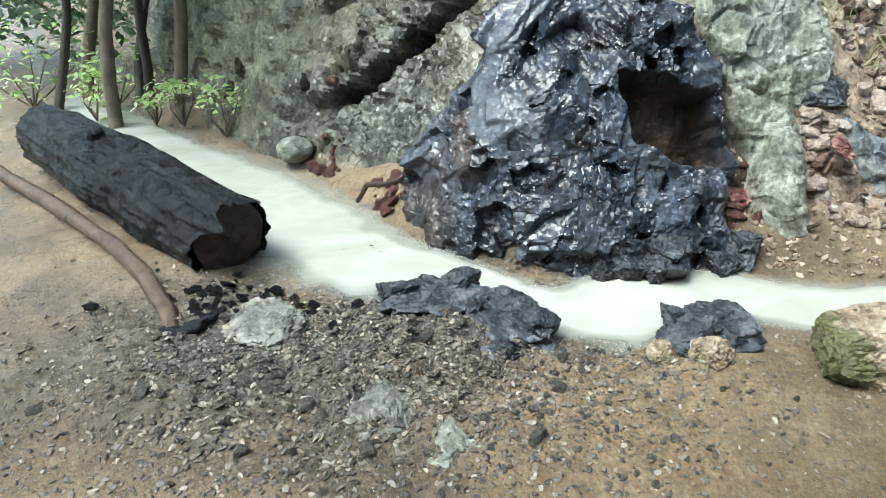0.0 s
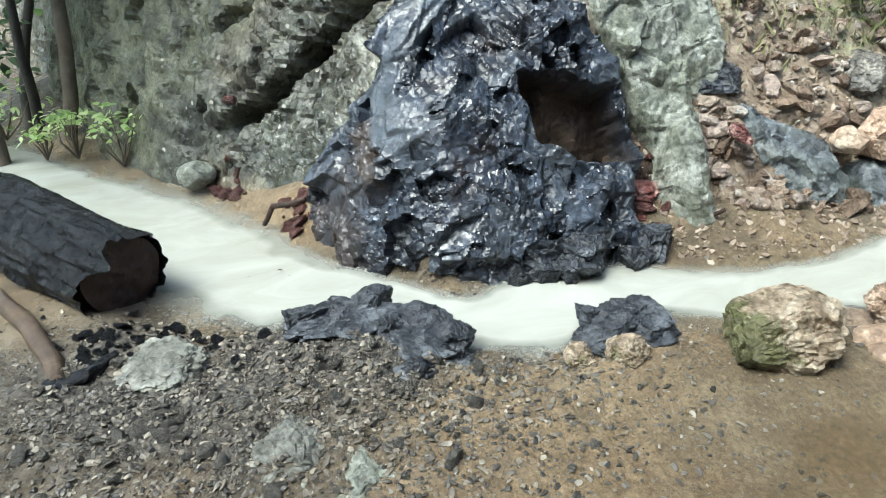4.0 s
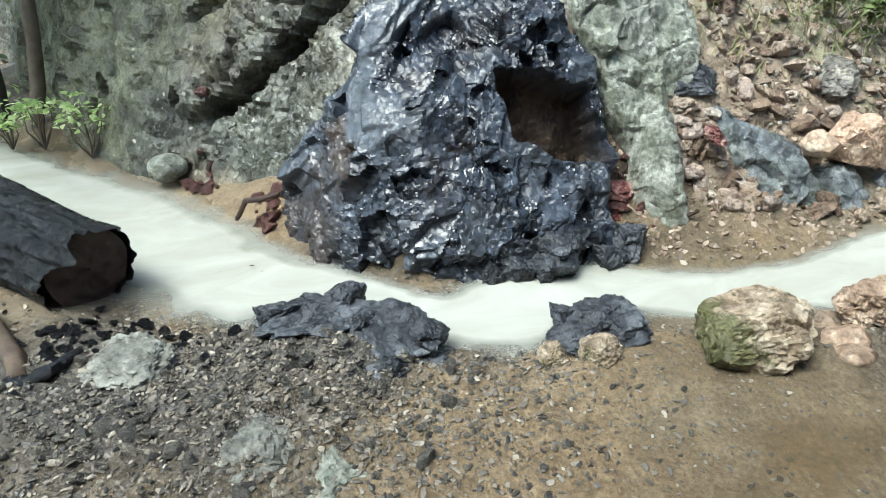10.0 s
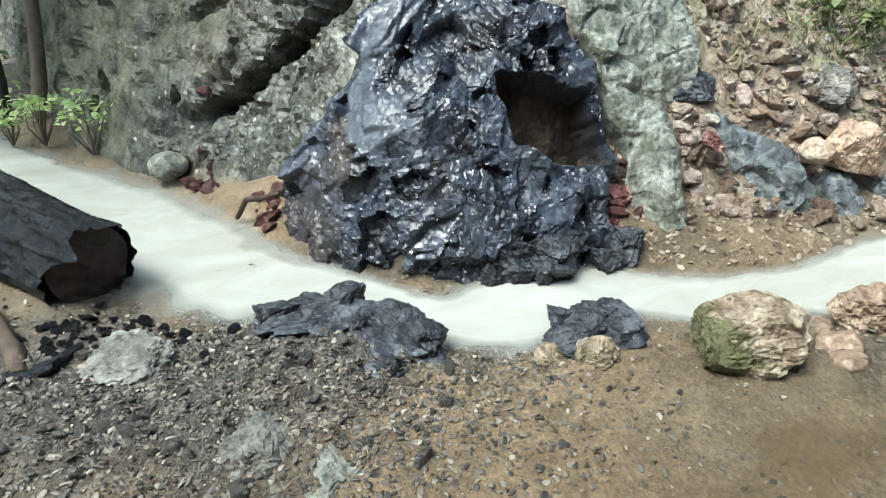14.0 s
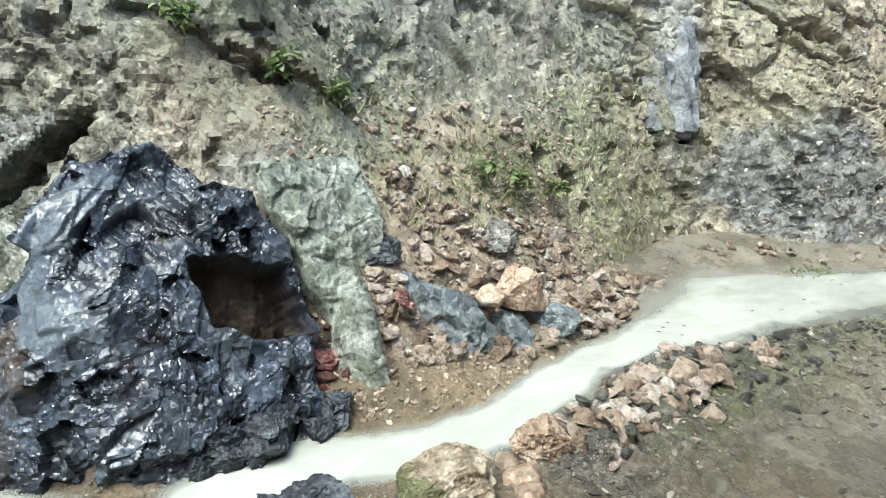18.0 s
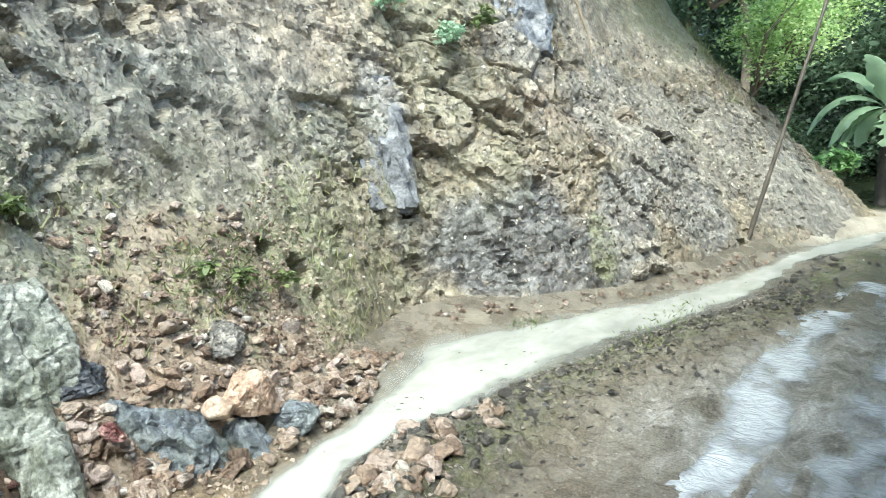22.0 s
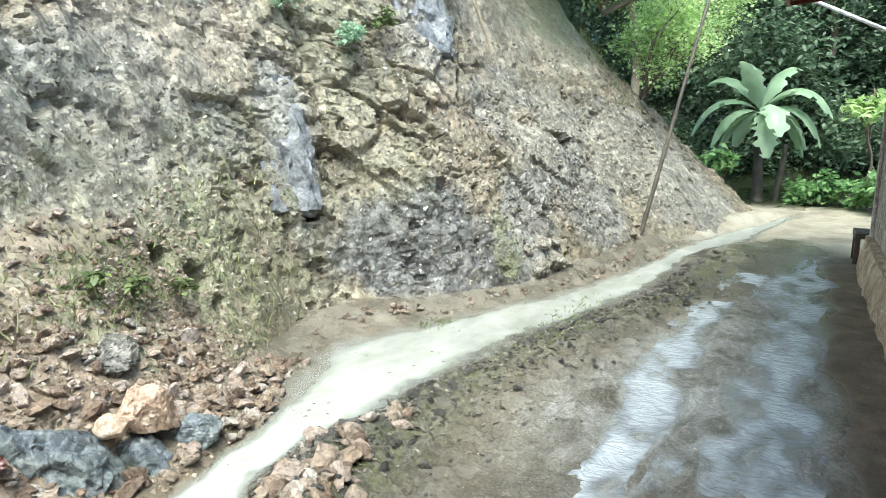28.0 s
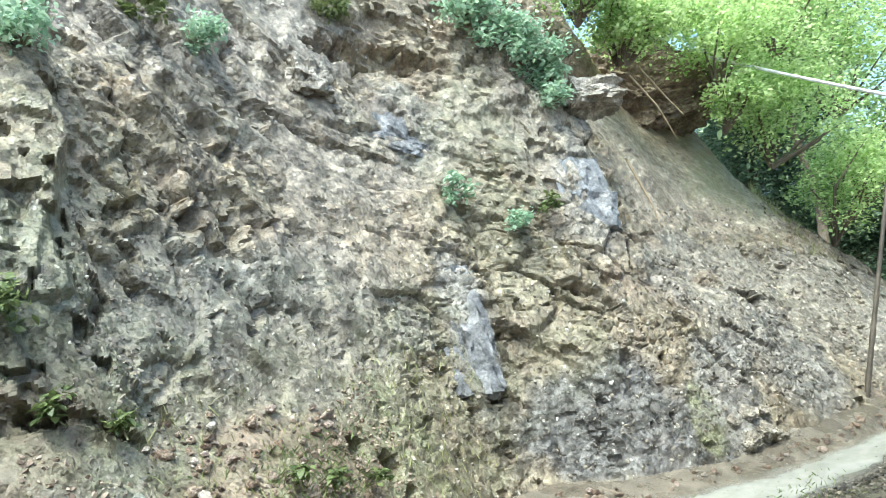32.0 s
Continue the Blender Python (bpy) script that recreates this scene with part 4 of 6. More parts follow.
# ---- stones ----


def ball(n):
    """Corners (unit directions) and faces of a cube sphere with n cells an edge."""
    t = np.tan(np.linspace(-1, 1, n + 1) * math.pi / 4)
    a, b = [g.ravel() for g in np.meshgrid(t, t, indexing="ij")]
    one = np.ones_like(a)
    sides = [(a, b, one), (b, a, -one), (one, a, b), (-one, b, a), (b, one, a), (a, -one, b)]
    v = np.concatenate([np.stack(s, 1) for s in sides])
    q = np.concatenate([grid_quads(n + 1, n + 1) + i * (n + 1) ** 2 for i in range(6)])
    v /= np.linalg.norm(v, axis=1)[:, None]
    key = np.round(v * 1e5).astype(int)
    _, first, inv = np.unique(key, axis=0, return_index=True, return_inverse=True)
    return v[first], inv.reshape(-1)[q]


BALLS = {n: ball(n) for n in (2, 3, 5, 10, 28, 60)}


def rock_shape(size, k, n=10, angular=0.35, fine=0.06, squash=0.75, cuts=15):
    """A broken stone with flat faces, of about that size in x, y and z."""
    v, q = BALLS[n]
    rng = np.random.RandomState(k)
    p = v.copy()
    cuts = 30 if n >= 28 else cuts
    for _ in range(cuts):
        d = rng.normal(size=3)
        d /= np.linalg.norm(d)
        cut = rng.uniform(squash - 0.12, squash + 0.18)
        over = np.maximum(p @ d - cut, 0)
        p -= over[:, None] * d * 0.97
    p -= (p.max(0) + p.min(0)) / 2
    p *= 2 / (p.max(0) - p.min(0))
    if n >= 10:
        f, _ = facets(v * 2.2 + k * 3.1, k, 1.0, 0.1, 0.3)
        p += v * (angular * 0.16 * f)[:, None]
    if n >= 28:
        f, _ = facets(v * 5 + k * 1.7, k + 5, 1.0, 0.25, 0.3)
        p += v * (fine * 0.8 * f)[:, None]
        f, _ = facets(v * 11 + k * 2.3, k + 9, 1.0, 0.2, 0.4)
        p += v * (fine * 0.55 * f + 0.035 * fbm(v * 9 + k, 4, k))[:, None]
    return p * np.asarray(size, float) / 2, q


def stone(name, at, size, k, material, label, category="stone", n=10, turn=0.0, group="", angular=0.35, squash=0.75, sink=0.15, lean=(0, 0), fine=0.06):
    p, q = rock_shape(size, k, n, angular, fine, squash)
    me = mesh_from(name, p, q)
    me.set_sharp_from_angle(angle=radians(36 if n < 28 else 24))
    ob = put(name, me, material)
    x, y, z = at
    ob.matrix_world = pose(x, y, z + size[2] * (0.5 - sink), *lean, turn)
    return tagged(ob, label, category, group)


def inside(outline, y, z):
    """Distance from the rim of an outline in the y-z plane, positive within it."""
    pts = np.array(outline, float)
    best, odd = np.full(len(y), 9.0), np.zeros(len(y), bool)
    for (y0, z0), (y1, z1) in zip(pts, np.roll(pts, -1, 0)):
        ey, ez = y1 - y0, z1 - z0
        t = np.clip(((y - y0) * ey + (z - z0) * ez) / (ey * ey + ez * ez + 1e-12), 0, 1)
        best = np.minimum(best, np.hypot(y - y0 - t * ey, z - z0 - t * ez))
        odd ^= ((z0 > z) != (z1 > z)) & (y < ey * (z - z0) / (ez + (abs(ez) < 1e-9) * 1e-9) + y0)
    return np.where(odd, best, -best)


APRON = np.array([(-1.0, -3.45), (-0.55, -2.95), (-0.35, -2.72), (-0.15, -2.5), (0.05, -2.38), (0.3, -2.42), (0.6, -2.4), (0.9, -2.45), (1.2, -2.5), (1.6, -2.5), (2.3, -2.5)])  # y, x of the line where the slope's rocks meet the mud


def relief_rock(name, outline, step, relief, material, label, ragged=0.035, sharp=18):
    """A rock bedded in the slope: the stretch within an outline, raised by relief(), with its rim sunk into the hillside."""
    rim = np.array(outline)
    ys, zs = np.arange(rim[:, 0].min() - 0.12, rim[:, 0].max() + 0.12, step), np.arange(rim[:, 1].min() - 0.1, rim[:, 1].max() + 0.12, step * 0.9)
    gy, gz = [g.ravel() for g in np.meshgrid(ys, zs, indexing="ij")]
    p = np.stack([along(APRON, gy, 1) - 0.62 * gz, gy, gz], 1)
    g = p.reshape(len(ys), len(zs), 3)
    out = np.cross(np.gradient(g, axis=0), np.gradient(g, axis=1)).reshape(-1, 3)
    out /= np.linalg.norm(out, axis=1)[:, None]
    sd = inside(outline, gy, gz) + ragged * fbm(p * 6, 4, 301) + 0.4 * ragged * (cells(p * 14, 302)[0][0] - 0.5)
    p, masks = relief(p, out, sd)
    p = p - (0.3 * smooth(0.012, -0.07, sd))[:, None] * out
    quads = grid_quads(len(ys), len(zs))
    quads = quads[(sd[quads] > -0.085).any(1)]
    used, quads = np.unique(quads, return_inverse=True)
    me = mesh_from(name, p[used], quads.reshape(-1, 4))
    me.set_sharp_from_angle(angle=radians(sharp))
    for key, value in masks.items():
        mask(me, key, value[used])
    return tagged(put(name, me, material), label, "rock")


def black_relief(p, out, sd):
    """Smooth slabs on the flank, a black undercut above, ribs, a brown hollow under an overhanging lobe, broken blocks below."""
    y, z = p[:, 1], p[:, 2]
    rag = 0.02 * fbm(p * 9, 4, 311)
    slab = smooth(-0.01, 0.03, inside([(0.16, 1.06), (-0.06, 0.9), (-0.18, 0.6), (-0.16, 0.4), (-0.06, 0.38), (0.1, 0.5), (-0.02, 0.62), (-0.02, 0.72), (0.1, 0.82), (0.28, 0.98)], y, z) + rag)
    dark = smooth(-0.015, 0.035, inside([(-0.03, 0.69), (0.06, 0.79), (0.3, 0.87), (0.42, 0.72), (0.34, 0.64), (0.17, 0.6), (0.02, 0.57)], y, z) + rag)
    ribbed = smooth(-0.03, 0.05, inside([(0.12, 0.82), (0.3, 1.05), (0.45, 1.08), (0.58, 0.92), (0.56, 0.7), (0.36, 0.64)], y, z) + rag)
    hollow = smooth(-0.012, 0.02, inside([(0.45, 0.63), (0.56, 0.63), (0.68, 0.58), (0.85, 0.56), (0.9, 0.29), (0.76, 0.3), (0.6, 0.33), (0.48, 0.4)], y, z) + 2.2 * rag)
    lobe = smooth(-0.03, 0.06, inside([(0.48, 0.84), (0.7, 0.84), (0.87, 0.7), (0.88, 0.57), (0.66, 0.6), (0.48, 0.65)], y, z) + rag)
    skirt = smooth(-0.02, 0.05, inside([(-0.17, 0.5), (-0.5, 0.1), (-0.45, -0.08), (-0.24, -0.1), (-0.2, 0.12), (-0.13, 0.3)], y, z) + rag)
    brown = smooth(-0.01, 0.03, inside([(-0.13, 0.56), (-0.24, 0.46), (-0.21, 0.3), (-0.15, 0.26), (-0.12, 0.4)], y, z) + rag)
    foot = smooth(0.3, 0.12, z - 0.1 * (y - 0.4)) * smooth(0.15, 0.35, y)
    calm = np.clip(slab + 0.7 * skirt + hollow, 0, 1)
    d = 0.06 * smooth(0.0, 0.2, sd) + 0.08 * np.exp(-(((y - 0.22) / 0.26) ** 2) - (((z - 0.28) / 0.28) ** 2)) + 0.03 * fbm(p * 2.5, 2, 312)
    d += 0.05 * foot + 0.07 * lobe - 0.13 * dark * smooth(0.5, 0.9, z + 0.25 * (0.2 - y)) - 0.05 * ribbed * smooth(0.6, 1.05, z)
    q = p + 0.03 * np.stack([fbm(p * 5, 3, 141), fbm(p * 5, 3, 142), fbm(p * 5, 3, 143)], 1)
    p = p + d[:, None] * out
    lean = np.stack([q[:, 0], q[:, 1] - 0.4 * q[:, 2], q[:, 2]], 1)
    b, own0, gap0 = planes(p, out, lean * (3.4, 3.8, 2.8), 150, 0.5, 0.05, 0.16, 0.2)
    p = p + (b - p) * (0.9 - 0.7 * np.clip(calm + ribbed, 0, 1))[:, None]
    b, own1, gap1 = planes(p, out, lean * (7.0, 7.6, 5.4), 152, 0.45, 0.06, 0.08, 0.15)
    p = p + (b - p) * (0.75 - 0.6 * np.clip(calm + ribbed, 0, 1))[:, None]
    calm = np.clip(calm + 0.75 * smooth(0.55, 0.6, own1), 0, 1)
    b, own2, gap2 = planes(p, out, q * (14, 15, 11), 163, 0.5, 0.06, 0.05, 0.12)
    p = p + (b - p) * (0.9 - 0.85 * calm)[:, None]
    b, own3, gap3 = planes(p, out, q * (34, 36, 30), 171, 0.5, 0.1, 0.012)
    p = p + (b - p) * (0.8 - 0.7 * calm)[:, None]
    d = -0.05 * (own2 < 0.14) * (1 - calm) * (1 - 0.5 * ribbed)
    rib = np.abs(fbm(np.stack([y * 13 + z * 10, z * 4 - y * 3, y * 0], 1), 3, 315))
    d += (0.06 * rib - 0.015) * np.clip(ribbed + 0.6 * dark, 0, 1) + 0.03 * np.abs(fbm(np.stack([y * 16, z * 4, y * 0], 1), 3, 316)) * skirt
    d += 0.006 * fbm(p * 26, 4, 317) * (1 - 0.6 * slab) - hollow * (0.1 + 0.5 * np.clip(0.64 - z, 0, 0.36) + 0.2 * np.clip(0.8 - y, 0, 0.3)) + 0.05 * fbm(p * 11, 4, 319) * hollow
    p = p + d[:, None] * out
    # block is lowered in the undercut and ribs, painting their shade onto black rock
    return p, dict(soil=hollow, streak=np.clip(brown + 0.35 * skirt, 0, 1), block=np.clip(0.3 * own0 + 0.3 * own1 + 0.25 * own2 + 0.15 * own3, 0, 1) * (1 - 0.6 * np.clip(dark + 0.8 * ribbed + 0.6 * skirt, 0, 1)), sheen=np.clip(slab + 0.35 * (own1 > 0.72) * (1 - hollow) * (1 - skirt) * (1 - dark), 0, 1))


def green_relief(p, out, sd):
    """A broad cracked face that runs down into one rounded rib."""
    y, z = p[:, 1], p[:, 2]
    line = np.interp(z, (-0.2, -0.02, 0.12, 0.3, 0.45), (1.22, 1.13, 1.1, 1.13, 1.16))
    r = np.abs(y - line) / (0.1 + 0.03 * smooth(0.0, -0.15, z))
    rib = np.sqrt(np.clip(1 - r * r, 0, 1)) * smooth(0.46, 0.3, z)
    d = 0.05 * smooth(0, 0.1, sd) + 0.13 * rib * smooth(-0.16, 0.05, z) - 0.03 * smooth(0.5, 0.8, z) + 0.05 * fbm(p * 3, 3, 331)
    p = p + d[:, None] * out
    q = p + 0.03 * np.stack([fbm(p * 5, 3, 241), fbm(p * 5, 3, 242), fbm(p * 5, 3, 243)], 1)
    b, own1, gap1 = planes(p, out, q * (5, 5.5, 4.5), 252, 0.35, 0.06, 0.06)
    p = p + (b - p) * (0.85 - 0.6 * rib)[:, None]
    b, own2, gap2 = planes(p, out, q * (15, 16, 14), 263, 0.4, 0.12, 0.02)
    p = p + (b - p) * 0.6
    d = 0.012 * fbm(p * 18, 4, 332) - 0.008 * smooth(0.08, 0.02, gap1) * smooth(0.42, 0.55, z)
    return p + d[:, None] * out, dict(block=0.6 * own1 + 0.4 * own2)


def blue_relief(p, out, sd):
    q = p + 0.02 * np.stack([fbm(p * 6, 3, 341), fbm(p * 6, 3, 342), fbm(p * 6, 3, 343)], 1)
    p = p + (0.15 * smooth(-0.02, 0.16, sd) + 0.02 * fbm(p * 4, 3, 345))[:, None] * out
    b, own1, gap1 = planes(p, out, q * (5, 5, 5), 352, 0.3, 0.06, 0.12, 0.1)
    p = p + (b - p) * 0.9
    b, own2, gap2 = planes(p, out, q * (15, 16, 15), 363, 0.3, 0.08, 0.02)
    p = p + (b - p) * 0.8
    return p + (0.008 * fbm(p * 24, 3, 347))[:, None] * out, dict(block=0.6 * own1 + 0.4 * own2)


def outcrop_material():
    n = Nodes("wet_outcrop_rock")
    col = n.ramp(n.noise(6, 9, 0.75, None, 0.4), [(0.34, (0.003, 0.0036, 0.0052)), (0.48, (0.013, 0.0162, 0.0235)), (0.6, (0.058, 0.071, 0.096)), (0.74, (0.17, 0.195, 0.235))])
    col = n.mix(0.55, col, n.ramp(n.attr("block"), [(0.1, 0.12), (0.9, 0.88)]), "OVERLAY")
    col = n.mix(n.ramp(n.noise(3.3, 5), [(0.56, 0.0), (0.7, 0.5)]), col, (0.055, 0.035, 0.026))
    col = n.mix(n.math("MULTIPLY", n.attr("streak"), 0.8), col, n.ramp(n.noise(9, 7, 0.7), [(0.35, (0.03, 0.02, 0.014)), (0.65, (0.11, 0.08, 0.06))]))
    # pale slab tone with the bluish sky gloss of wet rock painted into it
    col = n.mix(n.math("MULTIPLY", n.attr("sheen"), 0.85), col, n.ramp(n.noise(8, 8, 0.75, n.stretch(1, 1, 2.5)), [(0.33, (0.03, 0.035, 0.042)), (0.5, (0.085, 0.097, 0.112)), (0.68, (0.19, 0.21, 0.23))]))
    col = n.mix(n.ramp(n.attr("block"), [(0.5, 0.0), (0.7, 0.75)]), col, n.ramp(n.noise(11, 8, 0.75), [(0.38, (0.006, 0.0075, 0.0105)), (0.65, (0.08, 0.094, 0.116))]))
    fine = n.noise(38, 9, 0.8)
    col = n.mix(0.4, col, n.ramp(fine, [(0.36, 0.1), (0.5, 0.5), (0.62, 0.95)]), "OVERLAY")
    # the hollow's brown soil, darkened to include the shade under the overhanging lobe
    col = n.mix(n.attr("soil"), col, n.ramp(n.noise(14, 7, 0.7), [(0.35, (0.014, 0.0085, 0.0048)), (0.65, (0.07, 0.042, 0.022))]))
    bent = n.warp(10, 0.1)
    n.bump(n.chips(13, bent), 0.9, 0.02)
    n.bump(n.chips(30, bent), 0.8, 0.009)
    n.bump(n.chips(70, bent), 0.5, 0.005)
    rough = n.mix(n.attr("soil"), n.ramp(n.noise(7, 7, 0.7), [(0.35, 0.2), (0.65, 0.5)]), 0.9)
    return n.done(col, rough, 0.6)


M_OUTCROP = outcrop_material()
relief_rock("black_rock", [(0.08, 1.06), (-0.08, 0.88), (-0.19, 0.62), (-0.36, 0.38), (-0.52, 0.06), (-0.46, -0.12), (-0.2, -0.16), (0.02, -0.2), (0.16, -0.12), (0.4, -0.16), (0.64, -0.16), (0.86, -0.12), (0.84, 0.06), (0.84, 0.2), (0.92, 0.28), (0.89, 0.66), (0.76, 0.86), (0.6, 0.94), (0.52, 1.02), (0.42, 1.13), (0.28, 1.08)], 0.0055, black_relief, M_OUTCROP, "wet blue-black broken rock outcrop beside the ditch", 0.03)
relief_rock("grey_green_rock", [(0.82, 1.0), (0.88, 0.76), (0.92, 0.6), (0.98, 0.46), (1.02, 0.36), (1.01, 0.24), (0.99, 0.1), (0.99, -0.04), (1.06, -0.2), (1.36, -0.24), (1.28, -0.05), (1.22, 0.15), (1.22, 0.3), (1.27, 0.42), (1.37, 0.55), (1.43, 0.72), (1.36, 0.98)], 0.0075, green_relief, M_GREEN, "pale grey-green rock face running down into a rounded rib", 0.03)
relief_rock("blue_rock", [(1.3, 0.46), (1.4, 0.34), (1.5, 0.2), (1.56, 0.06), (1.66, -0.08), (1.85, -0.12), (1.88, 0.09), (1.84, 0.25), (1.63, 0.33), (1.43, 0.46)], 0.0075, blue_relief, M_BLUE, "wet blue-grey rock slab among tan rubble", 0.03)
relief_rock("blue_rock", [(1.9, 0.17), (2.04, 0.18), (2.14, 0.02), (2.2, -0.12), (1.97, -0.14), (1.89, -0.04)], 0.0075, blue_relief, M_BLUE, "small wet blue-grey rock at the ditch edge", 0.03)

stone("soil_bank", (-4.5, 9.9, 3.9), (2.8, 2.0, 1.9), 61, M_EARTH, "dark brown crumbling soil bank under the crest bushes", "soil bank", 60, 20, fine=0.1, squash=0.7)

# rocks standing out of the slope and the ditch edge
stone("blue_rock", (-2.5, 2.28, 0.02), (0.26, 0.2, 0.2), 15, M_BLUE, "grey rock half buried in tan rubble", "rock", 28, 80)
stone("dark_rock", (-2.93, 1.36, 0.44), (0.34, 0.38, 0.24), 16, M_BLACK, "dark wet rock bedded in the slope", "rock", 28, 10)
stone("dark_rock", (-3.03, 2.2, 0.36), (0.3, 0.36, 0.22), 17, M_WETGREY, "dark grey rock bedded in the rubble slope", "rock", 28, 60)
stone("orange_boulder", (-2.6, 2.08, 0.18), (0.25, 0.29, 0.25), 6, M_ORANGE, "orange-brown angular boulder on the rubble slope", "boulder", 60, 30, fine=0.045, squash=0.6)
stone("pale_stone", (-2.58, 1.86, 0.24), (0.16, 0.15, 0.13), 18, M_TAN, "pale tan stone beside the orange boulder", "stone", 10, 10)
stone("mossy_boulder", (-1.63, 0.97, -0.03), (0.3, 0.36, 0.28), 7, M_BOULDER, "pale tan boulder with green moss beside the ditch", "boulder", 60, 0, squash=0.8, fine=0.055)
stone("tan_boulder", (-1.69, 1.45, -0.02), (0.22, 0.24, 0.2), 21, M_RUST, "rusty brown boulder at the ditch edge", "boulder", 60, 15, fine=0.09, squash=0.65)
stone("tan_stone", (-1.59, 1.28, -0.02), (0.14, 0.14, 0.12), 22, M_RUST, "small tan stone beside the mossy boulder", "stone", 10, 35)
stone("tan_stone", (-1.52, 1.26, -0.02), (0.13, 0.12, 0.09), 23, M_RUST, "small tan stone beside the mossy boulder", "stone", 10, 75)
stone("ditch_rock", (-2.08, -0.38, -0.04), (0.34, 0.44, 0.15), 8, M_BLACK, "low wet dark rock at the ditch edge", "rock", 60, 0, angular=1.0, squash=0.65, fine=0.08)
stone("ditch_rock", (-1.9, -0.12, -0.05), (0.46, 0.34, 0.15), 28, M_BLACK, "low wet dark rock at the ditch edge", "rock", 60, 30, angular=1.0, squash=0.65, fine=0.08)
stone("ditch_rock", (-1.82, 0.54, -0.04), (0.28, 0.34, 0.17), 9, M_BLACK, "low wet dark rock in the water edge", "rock", 60, 0, angular=1.0, squash=0.65, fine=0.08)
stone("pale_stone", (-1.68, 0.5, 0.0), (0.14, 0.15, 0.12), 24, M_BOULDER, "pale knobbly stone on a dark wet rock", "stone", 28, 0, fine=0.1)
stone("pale_stone", (-1.73, 0.36, 0.0), (0.1, 0.1, 0.09), 25, M_BOULDER, "pale knobbly stone on a dark wet rock", "stone", 28, 60, fine=0.1)
stone("flat_stone", (-1.98, -0.95, 0.0), (0.36, 0.28, 0.12), 26, M_GREY, "pale flat stone bedded in wet gravel", "stone", 28, 40, squash=0.8, sink=0.42, angular=0.7, fine=0.1)
stone("flat_stone", (-1.52, -0.53, 0.0), (0.24, 0.24, 0.12), 27, M_GREY, "pale flat stone bedded in wet gravel", "stone", 28, 10, squash=0.8, sink=0.4, angular=0.7, fine=0.1)
stone("flat_stone", (-1.38, -0.36, -0.01), (0.22, 0.28, 0.11), 29, M_GREEN, "grey-green flat stone bedded in wet gravel", "stone", 28, 0, squash=0.8, sink=0.4, angular=0.7, fine=0.1)
stone("pale_stone", (-3.62, -1.1, 0.03), (0.18, 0.2, 0.14), 31, M_GREEN, "rounded grey stone at the foot of the slope", "stone", 10, 0, squash=0.9)
for k, (x, y, z, s) in enumerate([(-2.6, 0.93, 0.12, 0.15), (-2.5, 0.9, 0.06, 0.07), (-2.6, 1.36, 0.34, 0.1)]):
    stone("red_stone", (x, y, z), (s * 0.95, s * 1.15, s * 0.62), 40 + k, M_RED, "dark red-brown wet stone at the slope's foot", "stone", 28, k * 50, angular=0.9, squash=0.6, lean=(15 * (k % 3) - 15, 20), fine=0.1)

def slab_rock(label, at, across, up, size, k, material, taper=0.25):
    """A squared block of rock standing out of the face: its middle, the ways across and up it, its width, length and thickness."""
    v, q = BALLS[28]
    p = v / np.abs(v).max(1)[:, None]
    p = 0.82 * p + 0.18 * v * 1.25
    p[:, 0] *= 1 - taper * (p[:, 1] * 0.5 + 0.5)
    f, _ = facets(p * 1.5 + k, k, 1.0, 0.05, 0.2)
    g, _ = facets(p * 5 + k, k + 4, 1.0, 0.1, 0.2)
    p = p * (np.array(size) / 2) + v * (0.06 * f + 0.016 * g + 0.022 * fbm(p * 4 + k, 4, k))[:, None]
    x = Vector(across).normalized()
    z = x.cross(Vector(up)).normalized()
    y = z.cross(x)
    me = mesh_from("rock_slab", p @ np.array((x, y, z)), q)
    me.set_sharp_from_angle(angle=radians(22))
    ob = put("rock_slab", me, material)
    ob.location = at
    return tagged(ob, label, "rock")


slab_rock("tall pale grey slab standing out of the cliff", (-3.75, 4.46, 1.4), (0.48, 0.88, 0), (-0.17, 0.42, 1.08), (0.5, 1.15, 0.3), 3, M_SLAB, 0.62)
slab_rock("pale blue-grey block in the cliff's upper edge", (-3.36, 6.02, 2.55), (0.48, 0.88, 0), (-0.36, 0.1, 0.91), (0.6, 0.8, 0.36), 5, M_SLAB, 0.1)
slab_rock("overhanging block at the cliff's upper corner", (-3.36, 6.6, 3.74), (0.48, 0.88, 0.1), (-0.5, 0.0, 0.8), (0.6, 0.3, 0.4), 8, M_CREAM, 0.0)
slab_rock("squared grey-brown block high in the cliff", (-4.5, 3.6, 3.74), (0.1, 0.98, 0), (-0.3, 0.1, 0.95), (0.36, 0.36, 0.3), 11, M_CREAM, 0.1)
slab_rock("smooth blue-grey face high in the cliff", (-4.37, 4.52, 3.25), (0.35, 0.9, -0.3), (-0.3, 0.2, 0.95), (0.62, 0.4, 0.3), 14, M_SLAB, 0.0)
for k, (y, h, s) in enumerate([(6.2, 0.16, 0.2), (6.4, 0.2, 0.24), (6.3, 0.38, 0.2), (6.55, 0.12, 0.16), (6.12, 0.34, 0.14), (6.5, 0.36, 0.16), (6.75, 0.1, 0.14)]):
    x, yy, nx, ny = [float(v[0]) for v in cliff_point(np.array([y]), np.array([h]))]
    stone("pale_stone", (x - 0.05 * nx, yy, h - s * 0.3), (s * 0.9, s * 1.2, s * 0.8), 420 + k, M_CREAM, "pale flecked knobbly stone at the cliff's foot", "stone", 28, k * 47, angular=0.9, squash=0.65, fine=0.1)

